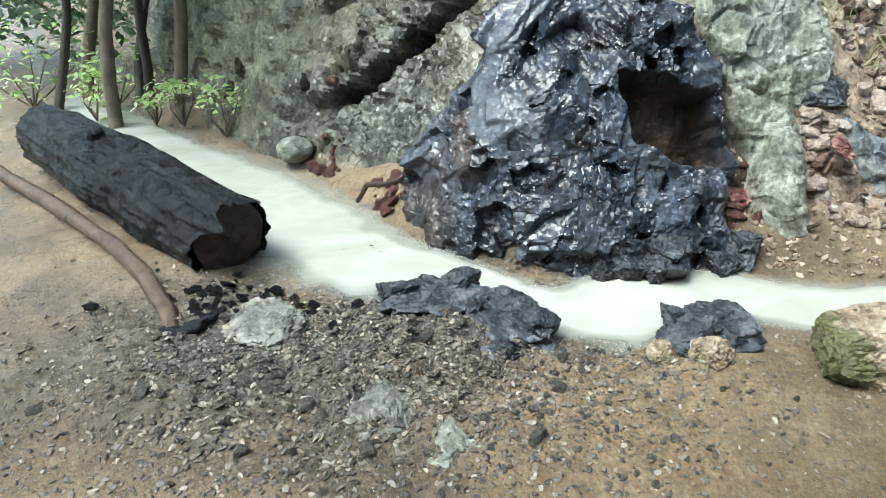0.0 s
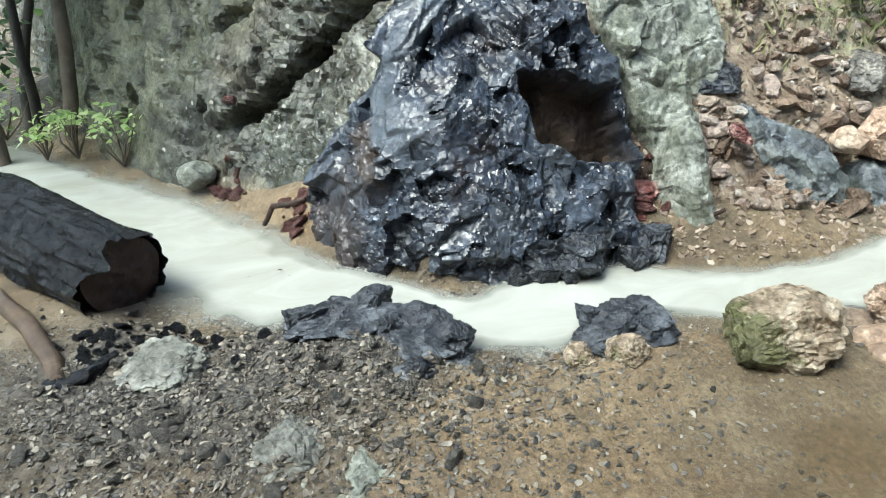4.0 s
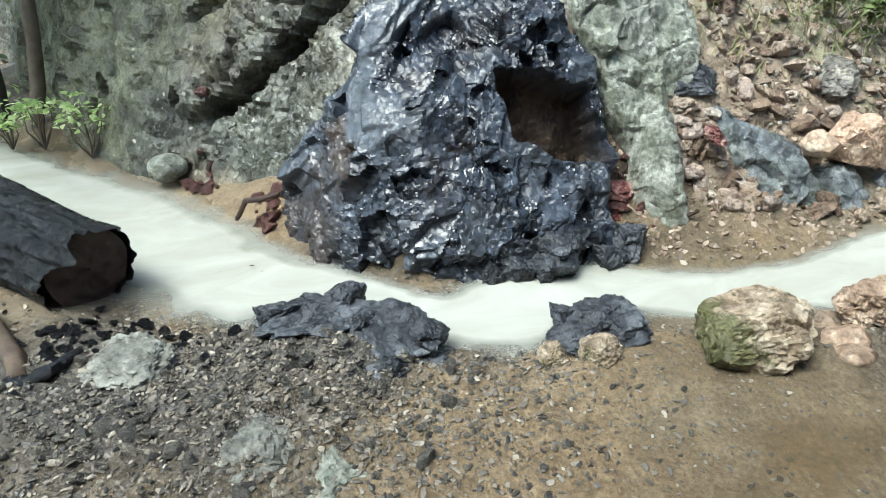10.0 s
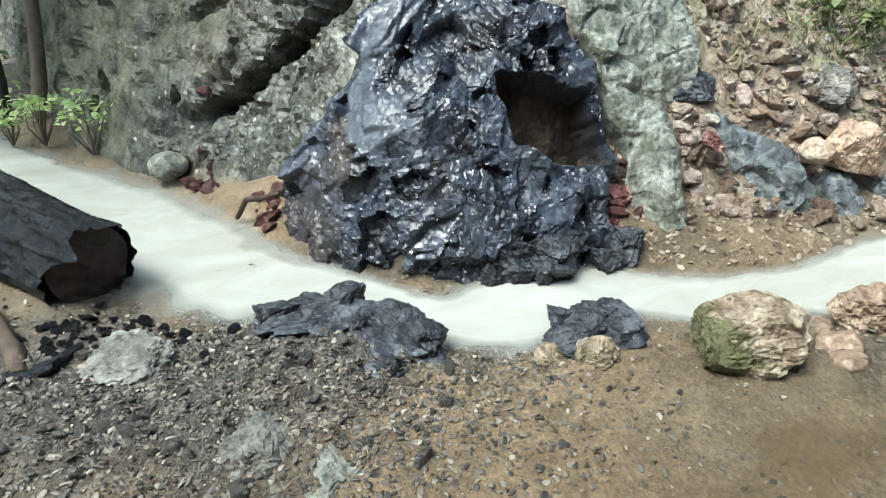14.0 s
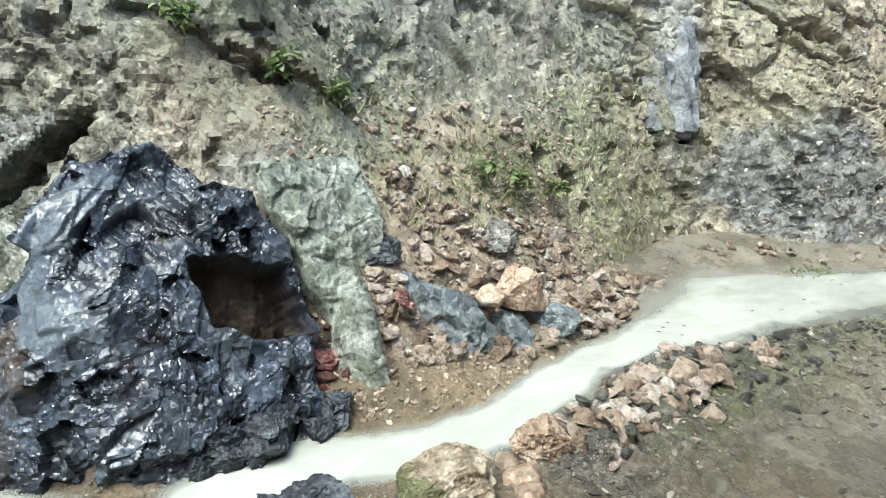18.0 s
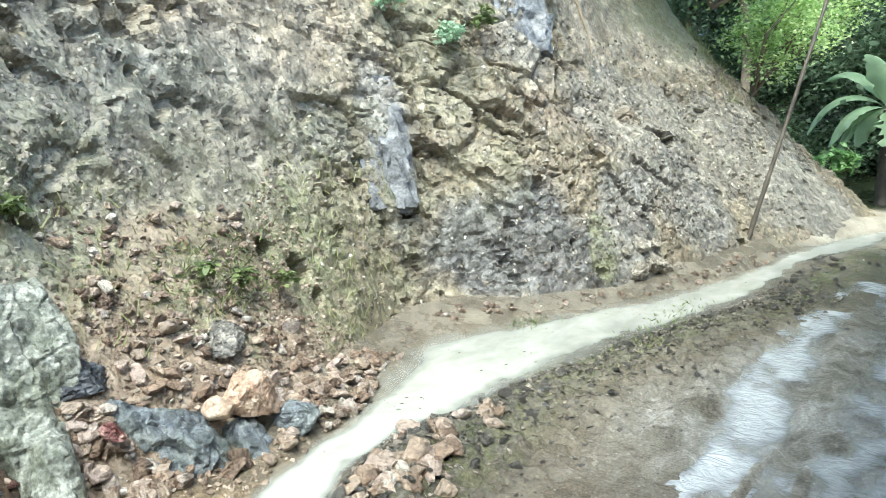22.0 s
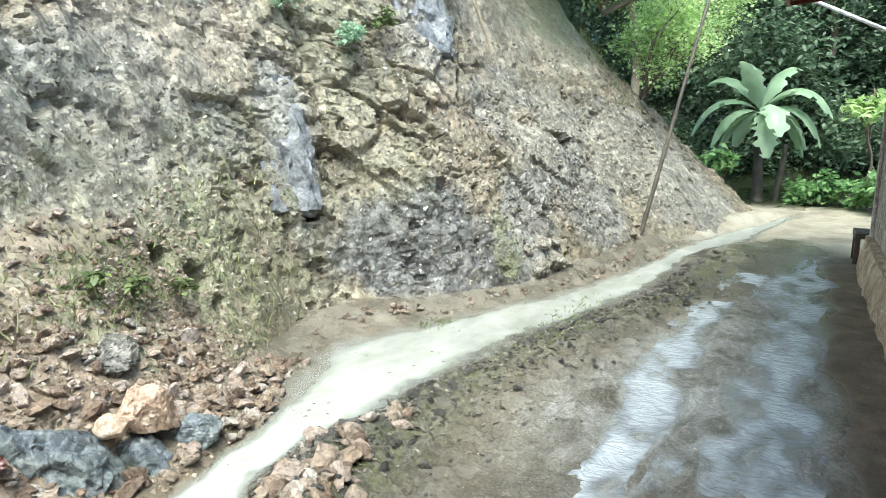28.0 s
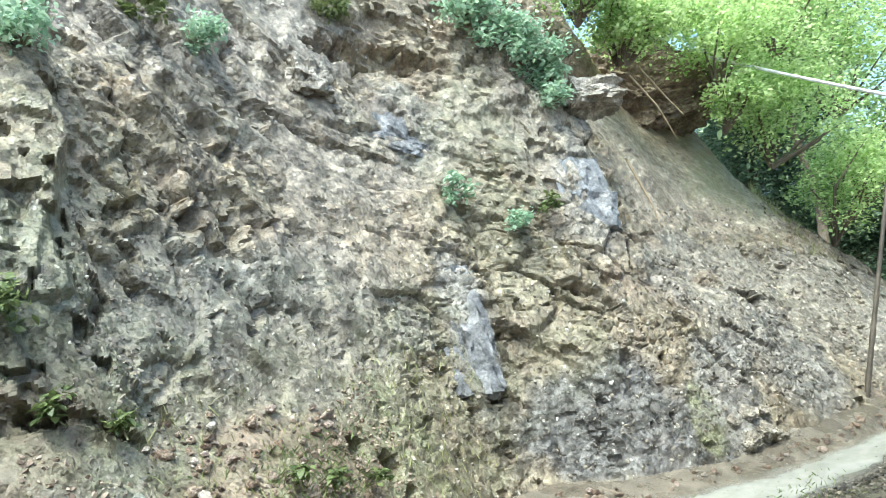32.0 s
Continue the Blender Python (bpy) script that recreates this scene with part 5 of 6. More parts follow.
# broken dark blocks at the outcrop's right foot
for k in range(30):
    rng = random.Random(300 + k)
    s = rng.uniform(0.1, 0.22)
    x, y = rng.uniform(-2.58, -2.28), rng.uniform(0.3, 0.92)
    stone("dark_block", (x, y, -0.03 + 0.35 * max(0, -2.36 - x)), (s, s * rng.uniform(0.8, 1.3), s * 0.9), 320 + k, M_BLACK, "broken wet dark block at the outcrop's foot", "stone", 28, rng.uniform(0, 360), "dark blocks at the outcrop", angular=0.8, squash=0.6, fine=0.08)


for k, (x, y, s) in enumerate([(-2.12, -0.5, 0.13), (-2.14, -0.28, 0.15), (-2.0, -0.22, 0.14), (-1.86, -0.02, 0.15), (-1.98, -0.06, 0.12), (-1.74, -0.14, 0.13), (-1.9, 0.46, 0.12), (-1.86, 0.64, 0.12), (-1.76, 0.6, 0.1)]):
    stone("dark_block", (x, y, -0.02), (s, s * 1.2, s * 0.9), 460 + k, M_BLACK, "broken wet dark block in the ditch edge", "stone", 28, k * 71, "dark blocks at the ditch edge", angular=0.9, squash=0.55, fine=0.08, sink=0.05)


# ---- rubble ----
CHIPS = [rock_shape((1, 1, 0.75), 500 + k, 5, 0.5, squash=0.42, cuts=8) for k in range(14)]


def rubble_material():
    n = Nodes("broken_tan_rock")
    col = n.ramp(n.each(), [(0.0, (0.17, 0.115, 0.08)), (0.3, (0.33, 0.235, 0.165)), (0.6, (0.46, 0.36, 0.27)), (0.85, (0.52, 0.41, 0.345)), (1.0, (0.64, 0.58, 0.49))])
    col = n.mix(0.55, col, n.ramp(n.noise(3, 9, 0.75), [(0.34, 0.18), (0.5, 0.5), (0.66, 0.85)]), "OVERLAY")
    bent = n.warp(4, 0.3)
    n.bump(n.chips(4, bent), 0.8, 0.12)
    n.bump(n.noise(12, 8, 0.75), 0.6, 0.05)
    return n.done(col, n.ramp(n.noise(5, 4), [(0.35, 0.3), (0.65, 0.65)]), 0.45)


M_RUBBLE = rubble_material()


def rubble(label, material, count, size, where, k, sink=0.2, name="rubble_pile"):
    """A heap of loose stones, each an object of its own, on what lies below."""
    heap = tagged(new(name), label, "rubble")
    rng = random.Random(k)
    meshes = [mesh_from("stone", p, q, False) for p, q in CHIPS]
    for me in meshes:
        me.materials.append(material)
    spots = [where(rng) for _ in range(count)]
    spots = [(x, y, *drop(x, y)) for x, y in spots]
    for x, y, z, below in spots:
        if below not in ("ground", "cliff", "stone") and not below.startswith("stone."):
            continue
        s = size[0] + (size[1] - size[0]) * rng.random() ** 2.2
        ob = new("stone", rng.choice(meshes))
        ob.parent = heap
        ob.matrix_world = pose(x, y, z + s * (0.37 - sink), rng.uniform(-35, 35), rng.uniform(-35, 35), rng.uniform(0, 360)) @ Matrix.Diagonal((s * rng.uniform(0.8, 1.3), s, s * rng.uniform(0.7, 1.1), 1))
    return heap


rubble("heap of tan stones between two rocks on the slope", M_RUBBLE, 150, (0.03, 0.1), lambda r: (lambda u: (-2.42 - 0.34 * u, 1.46 - 0.16 * u + r.uniform(-1, 1) * (0.15 - 0.06 * u)))(r.random()), 1)
rubble("loose tan rubble on the slope above the ditch", M_RUBBLE, 480, (0.035, 0.12), lambda r: (-2.4 - abs(r.gauss(0, 0.32)), r.uniform(1.55, 3.35)), 2)
rubble("pale broken stones scattered over the upper scree", M_RUBBLE, 240, (0.03, 0.09), lambda r: (r.uniform(-3.6, -2.9), r.uniform(1.5, 2.9)), 3)
rubble("heap of tan broken stones on the ditch bank", M_RUBBLE, 120, (0.04, 0.15), lambda r: (-1.72 + r.gauss(0, 0.13), 2.15 + r.gauss(0, 0.36)), 4)
rubble("small tan and grey stones at the cliff's foot", M_RUBBLE, 240, (0.02, 0.075), lambda r: (lambda y: (float(along(FOOT, np.array([y]), 1)[0]) + 0.12 + abs(r.gauss(0, 0.15)), y))(r.uniform(2.4, 9.0)), 5)
rubble("wet grey stones on the near gravel bank", M_WETGREY, 150, (0.018, 0.055), lambda r: (-1.75 + r.gauss(0, 0.25), -0.55 + r.gauss(0, 0.45)), 6)
rubble("dark stones along the ditch and road edge", M_WETGREY, 300, (0.02, 0.075), lambda r: (lambda y: (float(along(STREAM, np.array([y]), 1)[0] + along(STREAM, np.array([y]), 2)[0]) + 0.1 + abs(r.gauss(0, 0.28)), y))(r.uniform(1.6, 8.5)), 7)


rubble("dark bark chips and charred bits beside the log", M_LOG, 130, (0.015, 0.06), lambda r: (-2.2 + r.gauss(0, 0.13), -1.0 + r.gauss(0, 0.2)), 8, name="bark_litter")


for k, (x, y, s) in enumerate([(-3.5, -0.96, 0.06), (-3.04, -0.56, 0.08), (-2.58, 0.92, 0.06)]):
    rubble("crumbled dark red stones at the slope's foot", M_RED, 34, (0.02, 0.09), lambda r: (x + r.gauss(0, s), y + r.gauss(0, s)), 20 + k)


def gravel(label, material, count, size, where, k):
    """Gravel too small to pick apart, in one mesh."""
    rng = np.random.RandomState(k)
    x, y = where(rng, count)
    z, _ = ground_height(x, y)
    s = size[0] + (size[1] - size[0]) * rng.uniform(0, 1, count) ** 2.5
    verts, quads = [], []
    shapes = [rock_shape((1.1, 0.9, 0.5), 700 + i, 3, 0.6, squash=0.4, cuts=7) for i in range(9)]
    n = len(shapes[0][0])
    for i in range(count):
        base, q = shapes[i % 9]
        a = rng.uniform(0, 6.28)
        c, d = math.cos(a), math.sin(a)
        v = base * (s[i] * rng.uniform(0.7, 1.4), s[i], s[i] * rng.uniform(0.6, 1.1))
        v = v @ np.array(((1, 0, 0), (0, 0.9, 0.43), (0, -0.43, 0.9))) @ np.array(((c, d, 0), (-d, c, 0), (0, 0, 1)))
        verts.append(v + (x[i], y[i], z[i] + 0.08 * s[i]))
        quads.append(q + i * n)
    me = mesh_from("gravel", np.concatenate(verts), np.concatenate(quads), False)
    return tagged(put("gravel", me, material), label, "gravel", kind="stuff")


def gravel_material():
    n = Nodes("wet_mixed_gravel")
    col = n.ramp(n.island(), [(0.0, (0.022, 0.02, 0.017)), (0.45, (0.08, 0.068, 0.052)), (0.9, (0.18, 0.152, 0.115)), (1.0, (0.32, 0.285, 0.225))])
    col = n.mix(0.4, col, n.ramp(n.noise(60, 5), [(0.35, 0.2), (0.65, 0.8)]), "OVERLAY")
    n.bump(n.noise(90, 5), 0.4, 0.004)
    return n.done(col, n.ramp(n.noise(12), [(0.35, 0.3), (0.65, 0.65)]))


M_GRAVEL = gravel_material()
gravel("wet dark gravel on the near bank", M_GRAVEL, 15000, (0.005, 0.022), lambda r, n: (-1.7 + r.normal(0, 0.35, n), -0.55 + r.normal(0, 0.6, n)), 11)
gravel("scattered grit on the mud", M_GRAVEL, 6000, (0.003, 0.012), lambda r, n: (r.uniform(-1.9, -0.4, n), r.uniform(-1.6, 3.2, n)), 12)
gravel("crumbled stone along the ditch", M_GRAVEL, 5500, (0.008, 0.034), lambda r, n: (lambda y: (along(STREAM, y, 1) + along(STREAM, y, 2) + 0.08 + np.abs(r.normal(0, 0.35, n)), y))(r.uniform(1.4, 7.0, n)), 13)


def slope_gravel():
    rng = random.Random(5)
    base, q = rock_shape((1, 1, 0.7), 78, 3, 0.6, squash=0.4, cuts=8)
    verts, quads = [], []
    for i in range(5000):
        y = rng.uniform(0.9, 3.3)
        x = float(along(FOOT, np.array([y]), 1)[0]) + rng.uniform(-0.75, 0.22)
        z, below = drop(x, y)
        if below != "cliff" and below != "ground":
            z = -1.0
        s = 0.008 + 0.032 * rng.random() ** 2.5
        verts.append(base @ np.array(Euler((rng.uniform(-1, 1), rng.uniform(-1, 1), rng.uniform(0, 6))).to_matrix()) * s + (x, y, z))
        quads.append(q + i * len(base))
    me = mesh_from("gravel", np.concatenate(verts), np.concatenate(quads), False)
    return tagged(put("gravel", me, M_TANCHIP), "fine tan scree on the slope", "gravel", kind="stuff")


def tan_chip_material():
    n = Nodes("tan_scree_chips")
    col = n.ramp(n.island(), [(0.0, (0.1, 0.07, 0.046)), (0.6, (0.24, 0.18, 0.128)), (1.0, (0.4, 0.33, 0.26))])
    n.bump(n.noise(60, 5), 0.4, 0.004)
    return n.done(col, 0.65)


M_TANCHIP = tan_chip_material()
slope_gravel()


def face_chips():
    rng = np.random.RandomState(6)
    shapes = [rock_shape((1, 0.9, 0.6), 730 + i, 2, 0.6, squash=0.4, cuts=6) for i in range(8)]
    verts, quads = [], []
    for i, at in enumerate(FACE):
        base, q = shapes[i % 8]
        turn = np.array(Euler(rng.uniform(-1.5, 1.5, 3)).to_matrix())
        size = (0.01 + 0.045 * rng.uniform() ** 3) * (0.6 + 0.05 * at[1])
        verts.append(base @ turn * size + at)
        quads.append(q + i * len(base))
    me = mesh_from("gravel", np.concatenate(verts), np.concatenate(quads), False)
    return tagged(put("gravel", me, M_FACECHIP), "small grey-brown chips clinging to the rock face", "gravel", kind="stuff")


def face_chip_material():
    n = Nodes("grey_brown_rock_chips")
    col = n.ramp(n.island(), [(0.0, (0.07, 0.058, 0.042)), (0.5, (0.19, 0.162, 0.12)), (0.85, (0.3, 0.27, 0.215)), (1.0, (0.5, 0.47, 0.4))])
    n.bump(n.noise(50, 5), 0.4, 0.004)
    return n.done(col, 0.6)


M_FACECHIP = face_chip_material()
face_chips()

# ---- log, sticks and roots ----


def build_log():
    thing = tagged(new("log"), "thick wet charred log lying across the ditch", "log")
    p0, p1 = Vector((-2.46, -1.17, 0.125)), Vector((-3.66, -2.46, 0.2))
    axis = (p1 - p0).normalized()
    side = axis.cross(Vector((0, 0, 1))).normalized()
    up = side.cross(axis)
    na, nl = 90, 160
    a = np.repeat(np.linspace(0, 2 * math.pi, na, endpoint=False), nl)
    t = np.tile(np.linspace(0, 1, nl), na)
    length = (p1 - p0).length
    ring = np.stack([np.cos(a) * 1.6, np.sin(a) * 1.6, t * length * 1.4], 1)
    r = 0.182 + 0.02 * fbm(ring * (1, 1, 0.6), 3, 5) + 0.036 * np.abs(fbm(ring * (5, 5, 1.5), 4, 6)) + 0.02 * facets(ring * (2, 2, 2), 8, 0.6, 0.1)[0]
    r *= (1 - 0.12 * smooth(0.5, 1.0, t)) * (1 - 0.1 * smooth(0.35, 0.0, t)) * (1 + 0.16 * fbm(np.stack([np.cos(a), np.sin(a), t * 5], 1), 3, 13))
    start = -0.06 * (fbm(np.stack([np.cos(a) * 2, np.sin(a) * 2, a * 0], 1), 3, 3)) - 0.1 * np.exp(-(((a - 2.3) / 0.2) ** 2)) - 0.05 * np.exp(-(((a - 1.0) / 0.3) ** 2))
    along_axis = start * (1 - t) ** 6 + t * length
    v = np.array(p0) + along_axis[:, None] * np.array(axis) + (r * np.cos(a))[:, None] * np.array(side) + (r * np.sin(a))[:, None] * np.array(up)
    put("bark", mesh_from("bark", v, grid_quads(na, nl, True)), M_LOG, thing, "wet charred bark with a bluish sheen")
    for name, p, flip, rr in (("cut_end", p0 + axis * 0.015, 1, 0.156), ("far_end", p1 - axis * 0.01, -1, 0.148)):
        ra, rn = np.meshgrid(np.linspace(0, 2 * math.pi, 48, endpoint=False), np.linspace(0.02, 1, 14), indexing="ij")
        ra, rn = ra.ravel(), rn.ravel()
        rough = 0.02 * fbm(np.stack([rn * np.cos(ra) * 5, rn * np.sin(ra) * 5, ra * 0], 1), 4, 9)
        v = np.array(p) + (rough * flip)[:, None] * np.array(axis) + (rn * rr * np.cos(ra))[:, None] * np.array(side) + (rn * rr * np.sin(ra))[:, None] * np.array(up)
        put(name, mesh_from(name, v, grid_quads(48, 14, True)), M_LOGEND, thing, "dark brown broken wood end")
    for k, (f, ang) in enumerate(((0.6, 1.7),)):
        base = p0 + axis * length * f + (side * math.cos(ang) + up * math.sin(ang)) * 0.15
        tip = base + (side * math.cos(ang) + up * math.sin(ang)) * 0.07 - axis * 0.05
        put("branch_stub", tube_mesh("branch_stub", [base, base.lerp(tip, 0.5), tip], [0.05, 0.042, 0.028], 10, 0.3, k), M_LOG, thing)
    return thing


build_log()


def stick(label, points, radii, material, k=0, name="stick"):
    pts = []
    for i in range(len(points) - 1):
        for j in range(6):
            p = Vector(points[i]).lerp(Vector(points[i + 1]), j / 6)
            pts.append(p + 0.25 * radii[0] * Vector((noise.noise(p * 5), noise.noise(p * 5 + Vector((3, 1, 2))), 0.4 * noise.noise(p * 6))))
    pts.append(Vector(points[-1]))
    rr = list(np.interp(np.linspace(0, 1, len(pts)), np.linspace(0, 1, len(radii)), radii))
    return tagged(put(name, tube_mesh(name, pts, rr, 10, 0.25, k), material), label, name.replace("_", " "))


stick("peeling brown branch lying on wet mud", [(-3.4, -2.62, 0.09), (-2.83, -1.97, 0.06), (-2.5, -1.65, 0.07), (-2.3, -1.48, 0.05), (-2.08, -1.33, 0.03), (-1.95, -1.27, 0.03)], [0.035, 0.035, 0.034, 0.028], M_STICK, 1, "branch")
stick("short dark hooked twig on the mud", [(-1.96, -1.3, 0.02), (-1.93, -1.23, 0.035), (-1.97, -1.15, 0.06), (-2.03, -1.1, 0.07)], [0.03, 0.024, 0.01], M_LOG, 2, "twig")
stick("thin dark twig on the mud bank", [(-3.05, -0.72, 0.0), (-3.02, -0.66, 0.1), (-2.95, -0.58, 0.13), (-2.9, -0.5, 0.17)], [0.012, 0.014, 0.008], M_LOGEND, 4, "twig")
stick("dark twig on the slope's foot", [(-2.5, 1.02, 0.05), (-2.42, 1.12, 0.07), (-2.38, 1.2, 0.13)], [0.01, 0.008], M_LOGEND, 5, "twig")
stick("flat wet stick on the road", [(0.13, 2.52, 0.0), (0.17, 2.53, 0.005), (0.23, 2.54, 0.0)], [0.006, 0.004], M_STICK, 7)

# ---- puddles ----


def rut_water(x, y):
    """How deep the water stands in the two ruts, 0 to 1."""
    left = 1 - np.abs(x - np.interp(y, (2.6, 3.7, 5.4, 6.7, 8.3), (-0.66, -0.56, -0.5, -0.28, -0.12))) / np.interp(y, (2.5, 3.0, 4.4, 5.6, 7.2, 8.4), (0.14, 0.23, 0.24, 0.22, 0.2, 0.06))
    right = 1 - np.abs(x - np.interp(y, (2.4, 4.0, 6.5, 8.2), (0.06, 0.16, 0.24, 0.32))) / np.interp(y, (2.4, 3.2, 5.0, 6.5, 7.8, 8.5), (0.34, 0.44, 0.42, 0.42, 0.36, 0.08))
    return np.maximum(left, right)


def mud_water(x, y):
    return (0.004 - ground_height(x, y)[0]) / 0.03 - 0.2


def sheet(name, x0, x1, y0, y1, z, material, label, deep, rough):
    xs, ys = np.linspace(x0, x1, 90), np.linspace(y0, y1, int((y1 - y0) / 0.02))
    gx, gy = [g.ravel() for g in np.meshgrid(xs, ys, indexing="ij")]
    rim = np.minimum(np.minimum(gx - x0, x1 - gx), np.minimum(gy - y0, y1 - gy))
    p = np.stack([gx, gy, gx * 0], 1)
    me = mesh_from(name, np.stack([gx, gy, np.full_like(gx, z)], 1), grid_quads(90, len(ys)))
    mask(me, "depth", np.clip(deep(gx, gy) + rough * fbm(p * (7, 3.5, 1), 5, 15) + 0.5 * rough * fbm(p * (3, 1.2, 1), 3, 16), 0, 1) * smooth(0, 0.3, rim))
    return tagged(put(name, me, material), label, "puddle", kind="structure")


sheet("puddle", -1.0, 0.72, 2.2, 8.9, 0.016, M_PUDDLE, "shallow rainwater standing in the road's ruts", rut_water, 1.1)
sheet("puddle", -1.62, -0.7, 0.1, 3.4, 0.009, M_MUDWATER, "thin brown water standing on the mud", mud_water, 0.6)

# ---- house ----


def build_house():
    wall = tagged(new("wall_house"), "weathered grey block wall of a house on a muddy plinth", "wall", kind="structure")
    ys, zs = spaced(-8, (2, 0.5), (8.22, 0.05)), spaced(-0.2, (0.38, 0.045))
    gy, gz = [g.ravel() for g in np.meshgrid(ys, zs, indexing="ij")]
    v = np.stack([0.74 + 0.1 * (gz / 0.38).clip(0, 1) ** 3, gy, gz], 1)
    v[:, 0] += 0.035 * fbm(v * 4, 4, 5) + 0.012 * facets(v * 9, 3, 0.8, 0.1)[0]
    put("plinth", mesh_from("plinth", v, grid_quads(len(ys), len(zs))), M_PLINTH, wall, "mud-splashed rendered plinth")
    bm = bmesh.new()
    box(bm, 0.8, -8, 0.33, 1.2, 8.2, 0.375)
    box(bm, 0.95, 8.1, -0.2, 6, 8.2, 0.375)
    part("ledge", bm, M_PLINTH, wall)
    bm = bmesh.new()
    box(bm, 0.868, 1.4, 0.376, 0.96, 8.15, 3.25)
    part("mortar", bm, M_MORTAR, wall)
    bm = bmesh.new()
    box(bm, 0, 0, 0, 0.08, 0.39, 0.192)
    bmesh.ops.bevel(bm, geom=bm.edges[:], offset=0.004, segments=1, affect="EDGES")
    first = part("block", bm, M_BLOCK, wall)
    rng = random.Random(3)
    for row in range(14):
        for col in range(17):
            ob = first if row == col == 0 else put("block", first.data, None, wall)
            ob.matrix_world = pose(0.862 + rng.uniform(-0.003, 0.003), 7.79 - 0.4 * col + (0.2 if row % 2 else 0) - 0.05, 0.38 + 0.202 * row, 0, rng.uniform(-0.4, 0.4), rng.uniform(-0.3, 0.3))
    bm = bmesh.new()
    box(bm, 0.86, -8, 0.376, 0.96, 1.35, 3.25)
    part("wall_panel", bm, M_BLOCK, wall)
    bm = bmesh.new()
    box(bm, 0.97, 8.1, 0.376, 6.0, 8.19, 3.6)
    part("wall_panel", bm, M_BLOCK, wall)
    for yy, w in ((8.13, 0.1), (6.2, 0.055), (5.33, 0.06), (4.2, 0.06)):
        bm = bmesh.new()
        box(bm, 0.83, yy - w / 2, 0.38 if w > 0.09 else 1.12, 0.858, yy + w / 2, 3.2)
        bmesh.ops.bevel(bm, geom=bm.edges[:], offset=0.004, segments=1, affect="EDGES")
        part("batten", bm, M_BLOCK if w > 0.09 else M_DARKWOOD, wall)
    roof = tagged(new("roof"), "rusty red sheet roof with timber rafters over the road edge", "roof", kind="structure")
    xs, ys = spaced(-0.18, (6.5, 0.4)), spaced(-8, (8.55, 0.019))
    gx, gy = [g.ravel() for g in np.meshgrid(xs, ys, indexing="ij")]
    v = np.stack([gx, gy, 2.93 + 0.14 * (gx + 0.06) + 0.012 * np.sin(gy * 2 * math.pi / 0.076)], 1)
    put("roof_sheet", mesh_from("roof_sheet", v, grid_quads(len(xs), len(ys))), M_ROOF, roof)
    bm = bmesh.new()
    box(bm, -0.14, -8, 2.75, -0.11, 8.5, 2.9)
    part("fascia", bm, M_ROOF, roof)
    bm = bmesh.new()
    for v in box(bm, -0.11, 8.47, 2.76, 6.4, 8.5, 2.9):
        v.co.z += 0.1 * max(0, v.co.x - 1)
    part("barge_board", bm, M_ROOF, roof)
    for i in range(26):
        bm = bmesh.new()
        for v in box(bm, -0.108, 8.3 - i * 0.6, 2.8, 3.0, 8.35 - i * 0.6, 2.89):
            v.co.z += 0.14 * v.co.x
        part("rafter", bm, M_DARKWOOD, roof)
    bm = bmesh.new()
    for x in (0.2, 0.55):
        for v in box(bm, x, -8, 2.74, x + 0.05, 8.46, 2.79):
            v.co.z += 0.14 * x
    part("purlin", bm, M_DARKWOOD, roof)
    bench = tagged(new("bench"), "small dark timber ledge at the house corner", "bench")
    bm = bmesh.new()
    box(bm, 0.72, 8.35, 0.3, 1.1, 8.75, 0.36)
    part("seat", bm, M_DARKWOOD, bench)
    for x, yy in ((0.75, 8.4), (1.05, 8.4), (0.75, 8.7), (1.05, 8.7)):
        bm = bmesh.new()
        box(bm, x - 0.025, yy - 0.025, -0.05, x + 0.025, yy + 0.025, 0.3)
        part("leg", bm, M_DARKWOOD, bench)


build_house()

# ---- plants ----


def leaf_mesh(centre, radii, count, size, rng, clumps=14, droop=0.15, wide=0.26, tuft=0.22):
    c = rng.normal(size=(clumps, 3))
    c /= np.linalg.norm(c, axis=1)[:, None]
    c *= rng.uniform(0.3, 1.0, (clumps, 1))
    which = rng.randint(0, clumps, count)
    pos = (c[which] + rng.normal(size=(count, 3)) * tuft) * np.asarray(radii) + np.asarray(centre)
    d = rng.normal(size=(count, 3))
    d[:, 2] = d[:, 2] * 0.5 - droop
    d /= np.linalg.norm(d, axis=1)[:, None]
    s = np.cross(d, rng.normal(size=(count, 3)) * 0.5 + (0, 0, 1))
    s /= np.linalg.norm(s, axis=1)[:, None]
    ln = size * rng.uniform(0.6, 1.3, (count, 1))
    wd = ln * wide * rng.uniform(0.8, 1.2, (count, 1))
    up = np.cross(s, d) * ln
    a, b = pos, pos + d * ln - up * 0.1
    m1, m2 = pos + d * ln * 0.35 + up * 0.06, pos + d * ln * 0.7 + up * 0.02
    v = np.stack([a, m1 + s * wd, m2 + s * wd * 0.75, b, m2 - s * wd * 0.75, m1 - s * wd], 1).reshape(-1, 3)
    i = np.arange(count)[:, None] * 6
    q = np.concatenate([i + (0, 1, 2, 5), i + (5, 2, 3, 4)])
    return mesh_from("leaves", v, q, False), c * np.asarray(radii) + np.asarray(centre)


